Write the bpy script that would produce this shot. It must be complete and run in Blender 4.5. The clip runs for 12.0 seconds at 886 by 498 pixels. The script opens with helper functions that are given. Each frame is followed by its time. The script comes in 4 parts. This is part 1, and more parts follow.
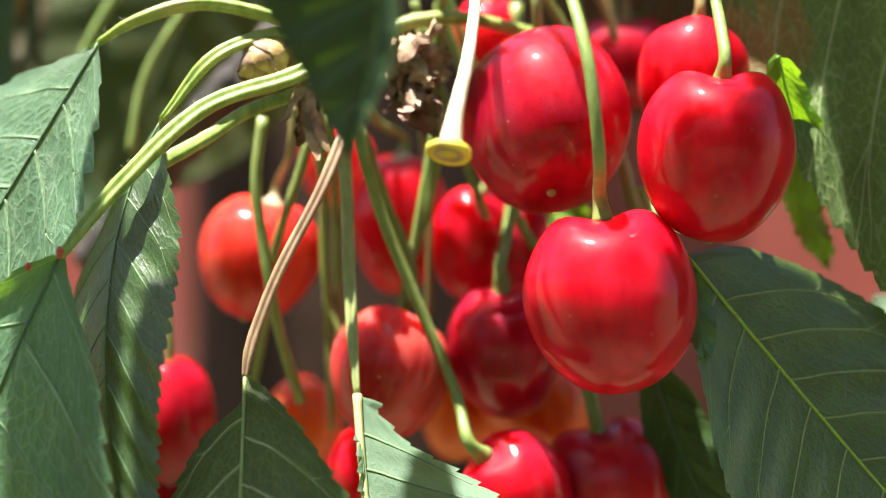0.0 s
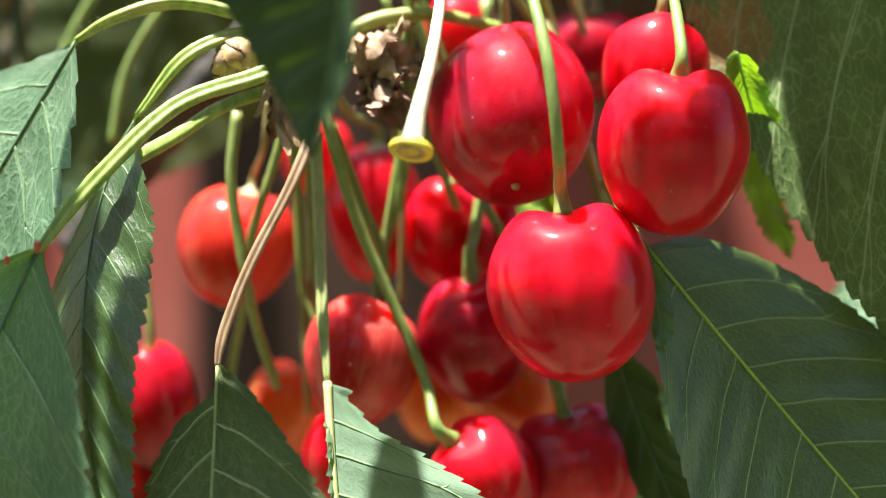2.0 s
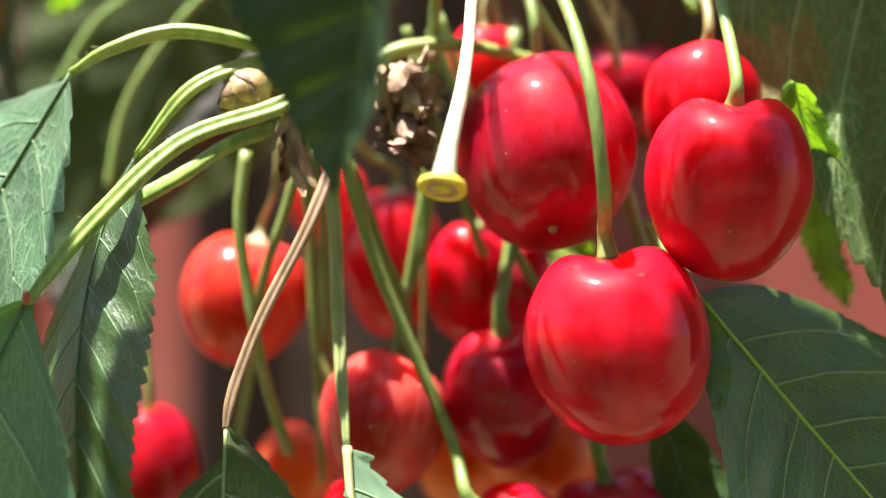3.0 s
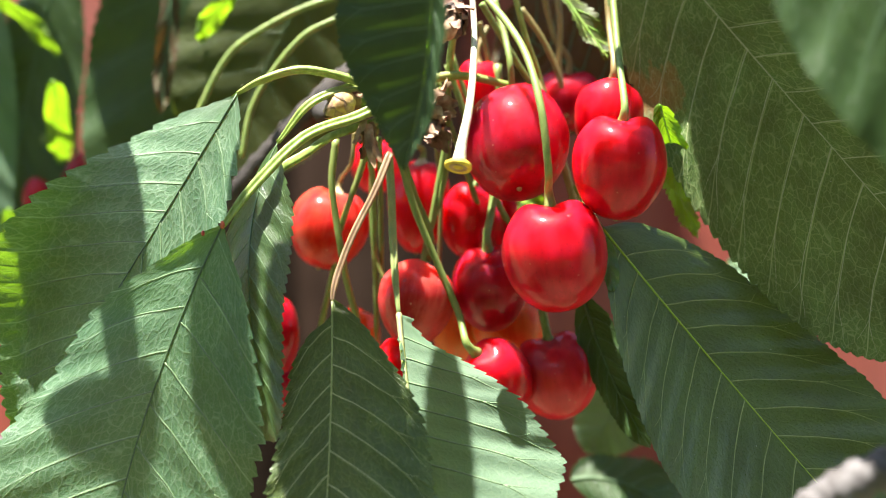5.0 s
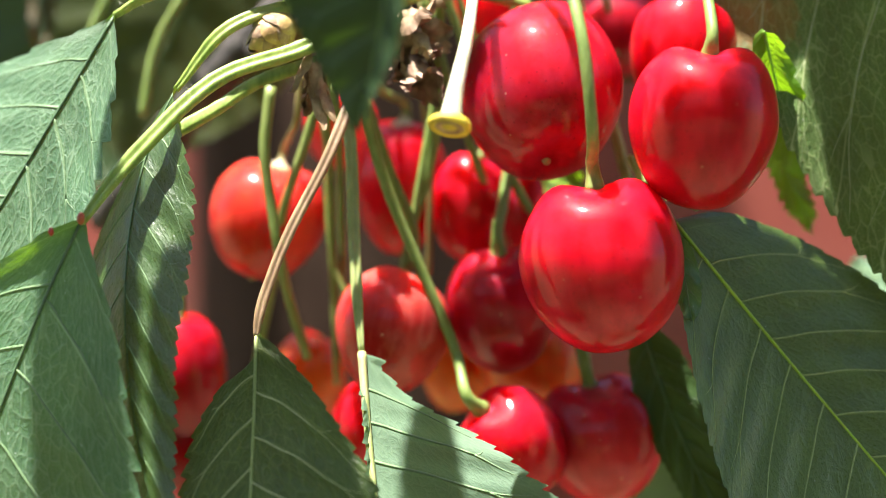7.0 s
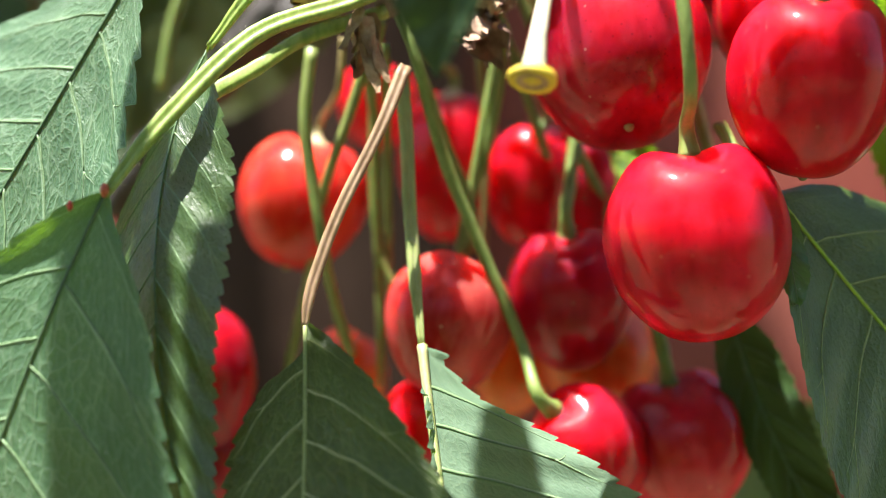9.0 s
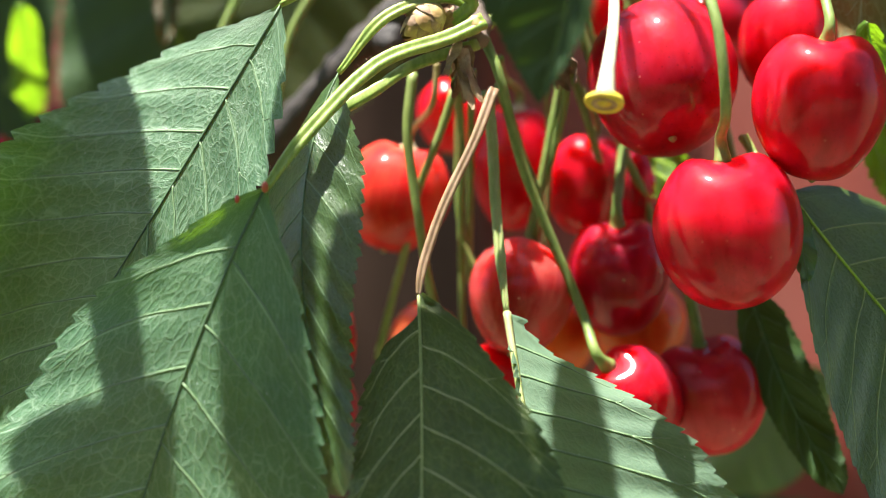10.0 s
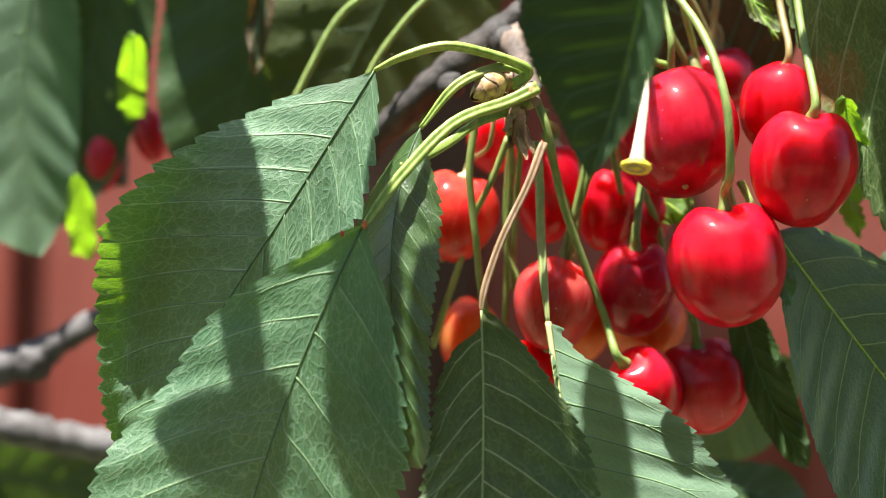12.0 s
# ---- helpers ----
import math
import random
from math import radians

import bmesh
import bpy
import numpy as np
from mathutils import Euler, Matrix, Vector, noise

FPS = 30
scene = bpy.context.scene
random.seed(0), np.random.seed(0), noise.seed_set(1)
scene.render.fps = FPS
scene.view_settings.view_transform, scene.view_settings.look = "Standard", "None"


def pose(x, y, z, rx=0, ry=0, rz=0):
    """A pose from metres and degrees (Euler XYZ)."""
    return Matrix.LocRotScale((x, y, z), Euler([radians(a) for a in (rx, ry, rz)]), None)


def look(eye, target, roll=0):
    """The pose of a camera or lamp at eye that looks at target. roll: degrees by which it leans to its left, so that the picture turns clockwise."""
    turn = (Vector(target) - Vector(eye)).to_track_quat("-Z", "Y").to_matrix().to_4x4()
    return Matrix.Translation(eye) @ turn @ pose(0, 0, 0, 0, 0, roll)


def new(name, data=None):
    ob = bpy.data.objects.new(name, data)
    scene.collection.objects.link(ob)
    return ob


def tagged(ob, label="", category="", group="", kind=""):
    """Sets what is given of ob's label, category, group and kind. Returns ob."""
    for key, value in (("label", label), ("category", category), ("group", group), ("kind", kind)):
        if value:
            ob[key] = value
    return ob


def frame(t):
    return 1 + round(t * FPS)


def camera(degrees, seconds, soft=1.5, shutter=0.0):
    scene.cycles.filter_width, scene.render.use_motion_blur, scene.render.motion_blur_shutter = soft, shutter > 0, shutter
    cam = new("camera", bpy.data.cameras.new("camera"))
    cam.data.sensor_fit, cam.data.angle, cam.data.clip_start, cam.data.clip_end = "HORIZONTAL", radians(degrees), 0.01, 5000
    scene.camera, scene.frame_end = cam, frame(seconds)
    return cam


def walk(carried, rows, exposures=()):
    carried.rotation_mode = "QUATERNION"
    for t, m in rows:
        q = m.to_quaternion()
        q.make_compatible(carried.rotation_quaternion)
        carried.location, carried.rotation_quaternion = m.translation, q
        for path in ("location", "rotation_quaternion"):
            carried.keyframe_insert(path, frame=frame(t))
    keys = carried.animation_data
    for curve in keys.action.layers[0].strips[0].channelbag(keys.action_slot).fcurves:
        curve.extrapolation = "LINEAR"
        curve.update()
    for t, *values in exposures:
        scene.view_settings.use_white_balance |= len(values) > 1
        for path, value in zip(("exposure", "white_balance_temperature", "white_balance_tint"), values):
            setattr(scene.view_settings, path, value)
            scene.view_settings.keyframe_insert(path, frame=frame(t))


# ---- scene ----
# A hanging cluster of cherries among leaves in front of a painted fence. Lengths in the calls are centimetres.

# ---- camera and its walk ----
cam = camera(36.0, 12.0, soft=1.0)
cam.data.dof.use_dof, cam.data.dof.aperture_fstop = True, 6.8
PATH = [
    (0, (-0.00741, -0.19389, 1.39539), (-0.02384, 0.00504, 1.40799), -0.08),
    (0.5, (0.00030, -0.20750, 1.39811), (-0.01623, -0.00845, 1.40836), 0.12),
    (0.8, (0.00552, -0.25351, 1.40180), (-0.00959, -0.05429, 1.41102), -0.12),
    (1, (0.00037, -0.26267, 1.38661), (-0.01076, -0.06380, 1.40465), -0.34),
    (1.5, (-0.00112, -0.21550, 1.39879), (-0.01597, -0.01631, 1.40907), -0.18),
    (2, (-0.00070, -0.19941, 1.39827), (-0.01867, -0.00038, 1.40640), -0.16),
    (2.5, (-0.00275, -0.19525, 1.40045), (-0.01954, 0.00379, 1.41045), -0.32),
    (3, (-0.00743, -0.18187, 1.39733), (-0.02409, 0.01669, 1.41461), -0.53),
    (3.2, (-0.00772, -0.17959, 1.39343), (-0.02273, 0.01883, 1.41347), -0.52),
    (4.8, (-0.00465, -0.30489, 1.39008), (-0.01804, -0.10550, 1.39816), -0.07),
    (5, (-0.00630, -0.31131, 1.38903), (-0.01854, -0.11185, 1.39722), 0.06),
    (5.5, (-0.00459, -0.23989, 1.39649), (-0.02069, -0.04059, 1.40107), 0.23),
    (6, (-0.00732, -0.21400, 1.39560), (-0.02322, -0.01466, 1.39856), 0.30),
    (6.5, (-0.00369, -0.20996, 1.39640), (-0.01817, -0.01052, 1.40036), 0.12),
    (6.7, (-0.00492, -0.20788, 1.39778), (-0.02097, -0.00858, 1.40201), 0.07),
    (8.3, (-0.01525, -0.18975, 1.39852), (-0.02749, 0.00983, 1.40243), -0.23),
    (8.5, (-0.01731, -0.18839, 1.39790), (-0.02891, 0.01120, 1.40343), -0.29),
    (9, (-0.02250, -0.18098, 1.39242), (-0.03360, 0.01855, 1.40045), -0.36),
    (9.2, (-0.02018, -0.20304, 1.39452), (-0.03321, -0.00351, 1.39895), -0.23),
    (9.5, (-0.02719, -0.22350, 1.39390), (-0.03746, -0.02383, 1.39886), -0.27),
    (10, (-0.03695, -0.22564, 1.38934), (-0.04467, -0.02592, 1.39657), -0.09),
    (10.2, (-0.03760, -0.23853, 1.39754), (-0.04699, -0.03876, 1.39958), -0.01),
    (10.5, (-0.04310, -0.24809, 1.41024), (-0.05155, -0.04831, 1.40613), 0.23),
    (11, (-0.04661, -0.25224, 1.40210), (-0.05457, -0.05240, 1.40142), 0.23),
    (11.2, (-0.04948, -0.25830, 1.40126), (-0.05647, -0.05843, 1.40043), 0.20),
    (11.5, (-0.06019, -0.25485, 1.41363), (-0.06230, -0.05499, 1.40644), 0.68),
    (12, (-0.05359, -0.28091, 1.41059), (-0.05601, -0.08104, 1.40394), 1.56),
]
walk(cam, [(t, look(eye, target, roll)) for t, eye, target, roll in PATH], exposures=((0.0, 2.22, 6450, 10), (3.0, 2.17, 6350, 10), (5.5, 2.33, 6500, 10), (9.0, 2.14, 6300, 10), (12.0, 1.98, 6300, 10)))

# ---- world, sun, exposure ----
SUN = Vector((-0.203, -0.19, 0.96)).normalized()
world = bpy.data.worlds.new("sky")
scene.world = world
world.use_nodes = True
wn = world.node_tree
sky = wn.nodes.new("ShaderNodeTexSky")
sky.sky_type, sky.sun_disc = "NISHITA", False
sky.sun_elevation, sky.sun_rotation = math.asin(SUN.z), math.atan2(SUN.x, SUN.y)
wn.links.new(sky.outputs[0], wn.nodes["Background"].inputs[0])
wn.nodes["Background"].inputs[1].default_value = 0.055
sun = new("sun", bpy.data.lights.new("sun", "SUN"))
sun.data.energy, sun.data.angle, sun.data.color = 5.0, radians(0.6), (1.0, 0.95, 0.86)
sun.matrix_world = look(SUN * 10, (0, 0, 0))


# ---- helpers of this scene ----
def at(p):
    """A point of the plan, in centimetres from the cluster's middle, in the world."""
    return Vector((p[0] * 0.01, p[1] * 0.01, 1.4 + p[2] * 0.01))


def thing(name, place, label, category, group="", kind=""):
    ob = new(name)
    ob.empty_display_size = 0.005
    ob.location = place
    return tagged(ob, label, category, group, kind)


def part(name, bm, material, parent, label=""):
    me = bpy.data.meshes.new(name)
    bm.normal_update()
    bm.to_mesh(me)
    bm.free()
    for p in me.polygons:
        p.use_smooth = True
    me.materials.append(material)
    ob = new(name, me)
    ob.parent = parent
    return tagged(ob, label)


def smooth_line(points, n):
    """n + 1 points on a smooth line through the given ones, with the running share of each."""
    pts = [Vector(p) for p in points]
    ext = [2 * pts[0] - pts[1]] + pts + [2 * pts[-1] - pts[-2]]
    out = []
    for k in range(n + 1):
        s = k / n * (len(pts) - 1)
        i = min(int(s), len(pts) - 2)
        f = s - i
        a, b, c, d = ext[i], ext[i + 1], ext[i + 2], ext[i + 3]
        out.append(0.5 * ((2 * b) + (c - a) * f + (2 * a - 5 * b + 4 * c - d) * f * f + (3 * b - a - 3 * c + d) * f ** 3))
    return out


def tube(points, radii, n=24, sides=10, rough=0.0, bm=None, seed=0.0, groove=0.0):
    """A closed tube along a smooth line; radii are spread evenly over it."""
    bm = bm or bmesh.new()
    line = smooth_line(points, n)
    rings, side = [], None
    for k, p in enumerate(line):
        t = (line[min(k + 1, n)] - line[max(k - 1, 0)]).normalized()
        side = (side or Vector((0.31, -0.87, 0.38)))
        side = (side - t * side.dot(t)).normalized()
        up = t.cross(side)
        s = k / n * (len(radii) - 1)
        i = min(int(s), len(radii) - 2)
        r = radii[i] + (radii[i + 1] - radii[i]) * (s - i)
        ring = []
        for j in range(sides):
            a = j / sides * math.tau
            q = r * (1 + rough * noise.noise((p.x * 700 + seed, p.z * 700 + math.cos(a) * 1.5, p.y * 700 + math.sin(a) * 1.5)))
            q *= 1 - groove * max(0, math.cos(a)) ** 6
            ring.append(bm.verts.new(p + (side * math.cos(a) + up * math.sin(a)) * q))
        rings.append(ring)
    for a, b in zip(rings, rings[1:]):
        for j in range(sides):
            bm.faces.new((a[j], a[(j + 1) % sides], b[(j + 1) % sides], b[j]))
    bm.faces.new(rings[0][::-1])
    bm.faces.new(rings[-1])
    return bm


# ---- materials ----
def base(name):
    m = bpy.data.materials.new(name)
    m.use_nodes = True
    return m, m.node_tree, m.node_tree.nodes["Principled BSDF"]


def node(tree, kind, sockets=(), operation="", feature="", uv_map=""):
    n = tree.nodes.new(kind)
    if operation:
        n.operation = operation
    if feature:
        n.feature = feature
    if uv_map:
        n.uv_map = uv_map
    for key, value in dict(sockets).items():
        if hasattr(value, "links"):
            tree.links.new(value, n.inputs[key])
        else:
            n.inputs[key].default_value = value
    return n


def ramp(tree, fac, *stops):
    n = tree.nodes.new("ShaderNodeValToRGB")
    while len(n.color_ramp.elements) < len(stops):
        n.color_ramp.elements.new(0.5)
    for e, (pos, col) in zip(n.color_ramp.elements, stops):
        e.position, e.color = pos, (*col, 1) if len(col) == 3 else col
    tree.links.new(fac, n.inputs[0])
    return n.outputs[0]


def mix(tree, fac, a, b, blend="MIX"):
    n = tree.nodes.new("ShaderNodeMix")
    n.data_type, n.blend_type = "RGBA", blend
    for k, value in ((0, fac), (6, a), (7, b)):
        if hasattr(value, "links"):
            tree.links.new(value, n.inputs[k])
        else:
            n.inputs[k].default_value = value if k == 0 else (*value, 1)
    return n.outputs[2]


def grey(v):
    return (v, v, v)


def skin(name, deep, mid, pale, pale_amount=0.5, speck=0.12):
    """Cherry skin: blushed in soft patches, with streaks along the fruit, tiny pale dots and a waxy gloss."""
    m, t, b = base(name)
    co = node(t, "ShaderNodeTexCoord").outputs["Object"]
    rnd = node(t, "ShaderNodeObjectInfo").outputs["Random"]
    shift = node(t, "ShaderNodeVectorMath", {0: co}, operation="ADD")
    away = node(t, "ShaderNodeMath", {0: rnd, 1: 7.0}, operation="MULTIPLY").outputs[0]
    t.links.new(away, shift.inputs[1])
    patch = node(t, "ShaderNodeTexNoise", {"Vector": shift.outputs[0], "Scale": 95.0, "Detail": 3.0})
    long = node(t, "ShaderNodeMapping", {"Vector": shift.outputs[0], "Scale": (1.0, 1.0, 0.16)})
    streak = node(t, "ShaderNodeTexNoise", {"Vector": long.outputs[0], "Scale": 700.0, "Detail": 4.0, "Roughness": 0.6})
    c = ramp(t, patch.outputs[0], (0.3, deep), (0.52, mid), (0.52 + 0.4 * (1.1 - pale_amount), pale))
    c = mix(t, ramp(t, streak.outputs[0], (0.46, grey(0)), (0.72, grey(0.7))), c, pale)
    wide = node(t, "ShaderNodeMapping", {"Vector": shift.outputs[0], "Scale": (1.0, 1.0, 0.3)})
    bruise = node(t, "ShaderNodeTexNoise", {"Vector": wide.outputs[0], "Scale": 240.0, "Detail": 5.0, "Roughness": 0.65})
    c = mix(t, ramp(t, bruise.outputs[0], (0.36, grey(0.22)), (0.54, grey(0))), c, tuple(0.45 * v for v in deep))
    band = node(t, "ShaderNodeMapping", {"Vector": shift.outputs[0], "Scale": (1.0, 1.0, 0.22)})
    soft = node(t, "ShaderNodeTexNoise", {"Vector": band.outputs[0], "Scale": 210.0, "Detail": 3.0, "Roughness": 0.55})
    c = mix(t, ramp(t, soft.outputs[0], (0.44, grey(0)), (0.64, grey(0.65))), c, tuple(1.12 * v + w for v, w in zip(pale, (0.01, 0.003, 0.006))))
    pores = node(t, "ShaderNodeTexVoronoi", {"Vector": shift.outputs[0], "Scale": 900.0})
    c = mix(t, ramp(t, pores.outputs["Distance"], (0.10, grey(0.35)), (0.2, grey(0))), c, tuple(0.35 * v for v in deep))
    dots = node(t, "ShaderNodeTexVoronoi", {"Vector": shift.outputs[0], "Scale": 300.0})
    c = mix(t, ramp(t, dots.outputs["Distance"], (0.04, grey(speck)), (0.08, grey(0))), c, (0.75, 0.45, 0.3))
    t.links.new(c, b.inputs["Base Color"])
    b.inputs["Roughness"].default_value = 0.42
    b.inputs["Specular IOR Level"].default_value = 0.05
    b.inputs["Subsurface Weight"].default_value = 0.9
    b.inputs["Subsurface Radius"].default_value = (1.0, 0.12, 0.07)
    b.inputs["Subsurface Scale"].default_value = 0.016
    b.inputs["Coat Weight"].default_value = 0.75
    b.inputs["Coat Roughness"].default_value = 0.06
    b.inputs["Coat IOR"].default_value = 1.40
    fine = node(t, "ShaderNodeTexNoise", {"Vector": co, "Scale": 330.0, "Detail": 3.0})
    dents = node(t, "ShaderNodeBump", {"Strength": 0.10, "Distance": 0.002, "Height": patch.outputs[0]}).outputs[0]
    rough = node(t, "ShaderNodeMapRange", {0: bruise.outputs[0], 3: 0.34, 4: 0.55}).outputs[0]
    t.links.new(rough, b.inputs["Roughness"])
    both = node(t, "ShaderNodeBump", {"Strength": 0.16, "Distance": 0.0008, "Height": fine.outputs[0], "Normal": dents}).outputs[0]
    t.links.new(both, b.inputs["Normal"])
    t.links.new(dents, b.inputs["Coat Normal"])
    return m


def foliage(name, dark, light, vein, through_col, through_amount=0.35, rough=0.42, net=0.5, gloss=0.5, bloom=0.0, relief=1.0, blotch=None):
    """A leaf blade: mottled green, quilted between its side veins, with a net of small veins, that lets light through.
    blotch: place, reach and colour of a soft-edged patch.
    """
    m, t, b = base(name)
    uv = node(t, "ShaderNodeUVMap", uv_map="blade").outputs[0]
    ribs = node(t, "ShaderNodeUVMap", uv_map="ribs").outputs[0]
    rnd = node(t, "ShaderNodeObjectInfo").outputs["Random"]
    patch = node(t, "ShaderNodeTexNoise", {"Vector": uv, "Scale": 0.9, "Detail": 4.0, "Roughness": 0.6})
    fleck = node(t, "ShaderNodeTexNoise", {"Vector": uv, "Scale": 26.0, "Detail": 3.0, "Roughness": 0.7})
    c = ramp(t, patch.outputs[0], (0.33, dark), (0.68, light))
    c = mix(t, ramp(t, fleck.outputs[0], (0.35, grey(0.35)), (0.6, grey(0))), c, tuple(0.6 * v for v in dark))
    bend = node(t, "ShaderNodeTexNoise", {"Vector": uv, "Scale": 2.2, "Detail": 3.0})
    soft = node(t, "ShaderNodeVectorMath", {0: bend.outputs["Color"], 1: (0.55, 0.55, 0.0)}, operation="MULTIPLY")
    warped = node(t, "ShaderNodeVectorMath", {0: uv, 1: soft.outputs[0]}, operation="ADD").outputs[0]
    ladder = node(t, "ShaderNodeMapping", {"Vector": ribs, "Scale": (4.0, 5.4, 1.0)}).outputs[0]
    ladder = node(t, "ShaderNodeVectorMath", {0: ladder, 1: soft.outputs[0]}, operation="ADD").outputs[0]
    big = node(t, "ShaderNodeTexVoronoi", {"Vector": ladder, "Scale": 1.0, "Randomness": 0.85}, feature="DISTANCE_TO_EDGE")
    small = node(t, "ShaderNodeTexVoronoi", {"Vector": warped, "Scale": 20.0}, feature="DISTANCE_TO_EDGE")
    along = node(t, "ShaderNodeSeparateXYZ", {0: ribs}).outputs[0]
    apart = node(t, "ShaderNodeMath", {0: along, 1: 0.5}, operation="PINGPONG").outputs[0]
    side = ramp(t, apart, (0.0, grey(1.0)), (0.028, grey(0)))
    line = ramp(t, big.outputs["Distance"], (0.0, grey(0.50)), (0.055, grey(0)))
    thin = ramp(t, small.outputs["Distance"], (0.0, grey(0.30)), (0.09, grey(0)))
    lines = mix(t, 1.0, mix(t, 1.0, line, thin, "LIGHTEN"), side, "LIGHTEN")
    worn = ramp(t, patch.outputs[0], (0.35, grey(0.55)), (0.6, grey(1)))
    lines = mix(t, 1.0, lines, worn, "MULTIPLY")
    fac = node(t, "ShaderNodeMath", {0: lines, 1: net}, operation="MULTIPLY").outputs[0]
    if blotch:
        co = node(t, "ShaderNodeTexCoord").outputs["Object"]
        far = node(t, "ShaderNodeVectorMath", {0: co, 1: Vector(blotch[0]) * 0.01}, operation="DISTANCE").outputs["Value"]
        far = node(t, "ShaderNodeMath", {0: far, 1: 100.0 / blotch[1]}, operation="MULTIPLY").outputs[0]
        far = node(t, "ShaderNodeMath", {0: far, 1: bend.outputs[0]}, operation="ADD").outputs[0]
        c = mix(t, ramp(t, far, (0.5, grey(0.85)), (0.9, grey(0.45)), (1.5, grey(0))), c, blotch[2])
    c = mix(t, fac, c, vein)
    dust = node(t, "ShaderNodeTexVoronoi", {"Vector": uv, "Scale": 3.1})
    c = mix(t, ramp(t, dust.outputs["Distance"], (0.022, grey(0.8)), (0.04, grey(0))), c, (0.55, 0.58, 0.52))
    hue = node(t, "ShaderNodeHueSaturation", {"Color": c})
    t.links.new(node(t, "ShaderNodeMapRange", {0: rnd, 3: 0.9, 4: 1.1}).outputs[0], hue.inputs["Value"])
    t.links.new(hue.outputs[0], b.inputs["Base Color"])
    t.links.new(node(t, "ShaderNodeMapRange", {0: fleck.outputs[0], 1: 0.3, 2: 0.7, 3: rough - 0.06, 4: rough + 0.10}).outputs[0], b.inputs["Roughness"])
    b.inputs["Specular IOR Level"].default_value = gloss
    b.inputs["Sheen Weight"].default_value = bloom
    b.inputs["Sheen Roughness"].default_value = 0.6
    quilt = node(t, "ShaderNodeMath", {0: apart, 1: 0.6}, operation="POWER").outputs[0]
    cell = node(t, "ShaderNodeMath", {0: big.outputs["Distance"], 1: 0.22}, operation="MINIMUM").outputs[0]
    grain = node(t, "ShaderNodeMath", {0: small.outputs["Distance"], 1: 0.35}, operation="MULTIPLY").outputs[0]
    puff = node(t, "ShaderNodeMath", {0: quilt, 1: 0.55}, operation="MULTIPLY").outputs[0]
    puff = node(t, "ShaderNodeMath", {0: puff, 1: cell}, operation="ADD").outputs[0]
    puff = node(t, "ShaderNodeMath", {0: puff, 1: grain}, operation="ADD").outputs[0]
    bump = node(t, "ShaderNodeBump", {"Strength": min(1.0, 0.5 * relief), "Distance": 0.0009, "Height": puff}).outputs[0]
    t.links.new(bump, b.inputs["Normal"])
    glow = node(t, "ShaderNodeBsdfTranslucent", {"Normal": bump})
    t.links.new(mix(t, fac, through_col, tuple(min(1, 1.5 * v) for v in through_col)), glow.inputs["Color"])
    both = node(t, "ShaderNodeMixShader", {0: through_amount, 1: b.outputs[0], 2: glow.outputs[0]})
    t.links.new(both.outputs[0], t.nodes["Material Output"].inputs[0])
    return m


def woody(name, a, b2, c3, scale=500.0, rough=0.6, stretch=1.0, bump=0.4, sub=0.0):
    """Stems, bark and dry scales: two-scale mottling with fine relief."""
    m, t, b = base(name)
    co = node(t, "ShaderNodeTexCoord").outputs["Object"]
    co = node(t, "ShaderNodeMapping", {"Vector": co, "Scale": (1.0, 1.0, stretch)}).outputs[0]
    n1 = node(t, "ShaderNodeTexNoise", {"Vector": co, "Scale": scale, "Detail": 5.0, "Roughness": 0.65})
    n2 = node(t, "ShaderNodeTexNoise", {"Vector": co, "Scale": scale * 0.22, "Detail": 3.0})
    c = ramp(t, n1.outputs[0], (0.35, a), (0.65, b2))
    c = mix(t, ramp(t, n2.outputs[0], (0.5, grey(0)), (0.68, grey(0.8))), c, c3)
    t.links.new(c, b.inputs["Base Color"])
    b.inputs["Roughness"].default_value = rough
    if sub:
        b.inputs["Subsurface Weight"].default_value = sub
        b.inputs["Subsurface Radius"].default_value = (0.6, 1.0, 0.2)
        b.inputs["Subsurface Scale"].default_value = 0.0012
    t.links.new(node(t, "ShaderNodeBump", {"Strength": bump, "Distance": 0.0005, "Height": n1.outputs[0]}).outputs[0], b.inputs["Normal"])
    return m


RIPE = skin("ripe_skin", (0.32, 0.0006, 0.007), (0.44, 0.0009, 0.010), (0.53, 0.004, 0.016), 0.4, 0.2)
DEEP = skin("deep_red_skin", (0.23, 0.0016, 0.012), (0.33, 0.0032, 0.017), (0.42, 0.010, 0.027), 0.4, 0.25)
CRIMSON = skin("crimson_skin", (0.20, 0.0006, 0.007), (0.28, 0.0011, 0.010), (0.37, 0.005, 0.018), 0.3, 0.2)
PINKISH = skin("pinkish_red_skin", (0.32, 0.010, 0.014), (0.40, 0.022, 0.024), (0.50, 0.075, 0.06), 0.5, 0.5)
ROSY = skin("rosy_red_skin", (0.36, 0.004, 0.016), (0.46, 0.008, 0.022), (0.55, 0.020, 0.034), 0.5, 0.25)
BLUSH = skin("orange_red_skin", (0.38, 0.006, 0.010), (0.45, 0.014, 0.014), (0.54, 0.06, 0.03), 0.5, 0.3)
ORANGE = skin("orange_skin", (0.52, 0.05, 0.012), (0.58, 0.09, 0.018), (0.62, 0.18, 0.035), 0.5)

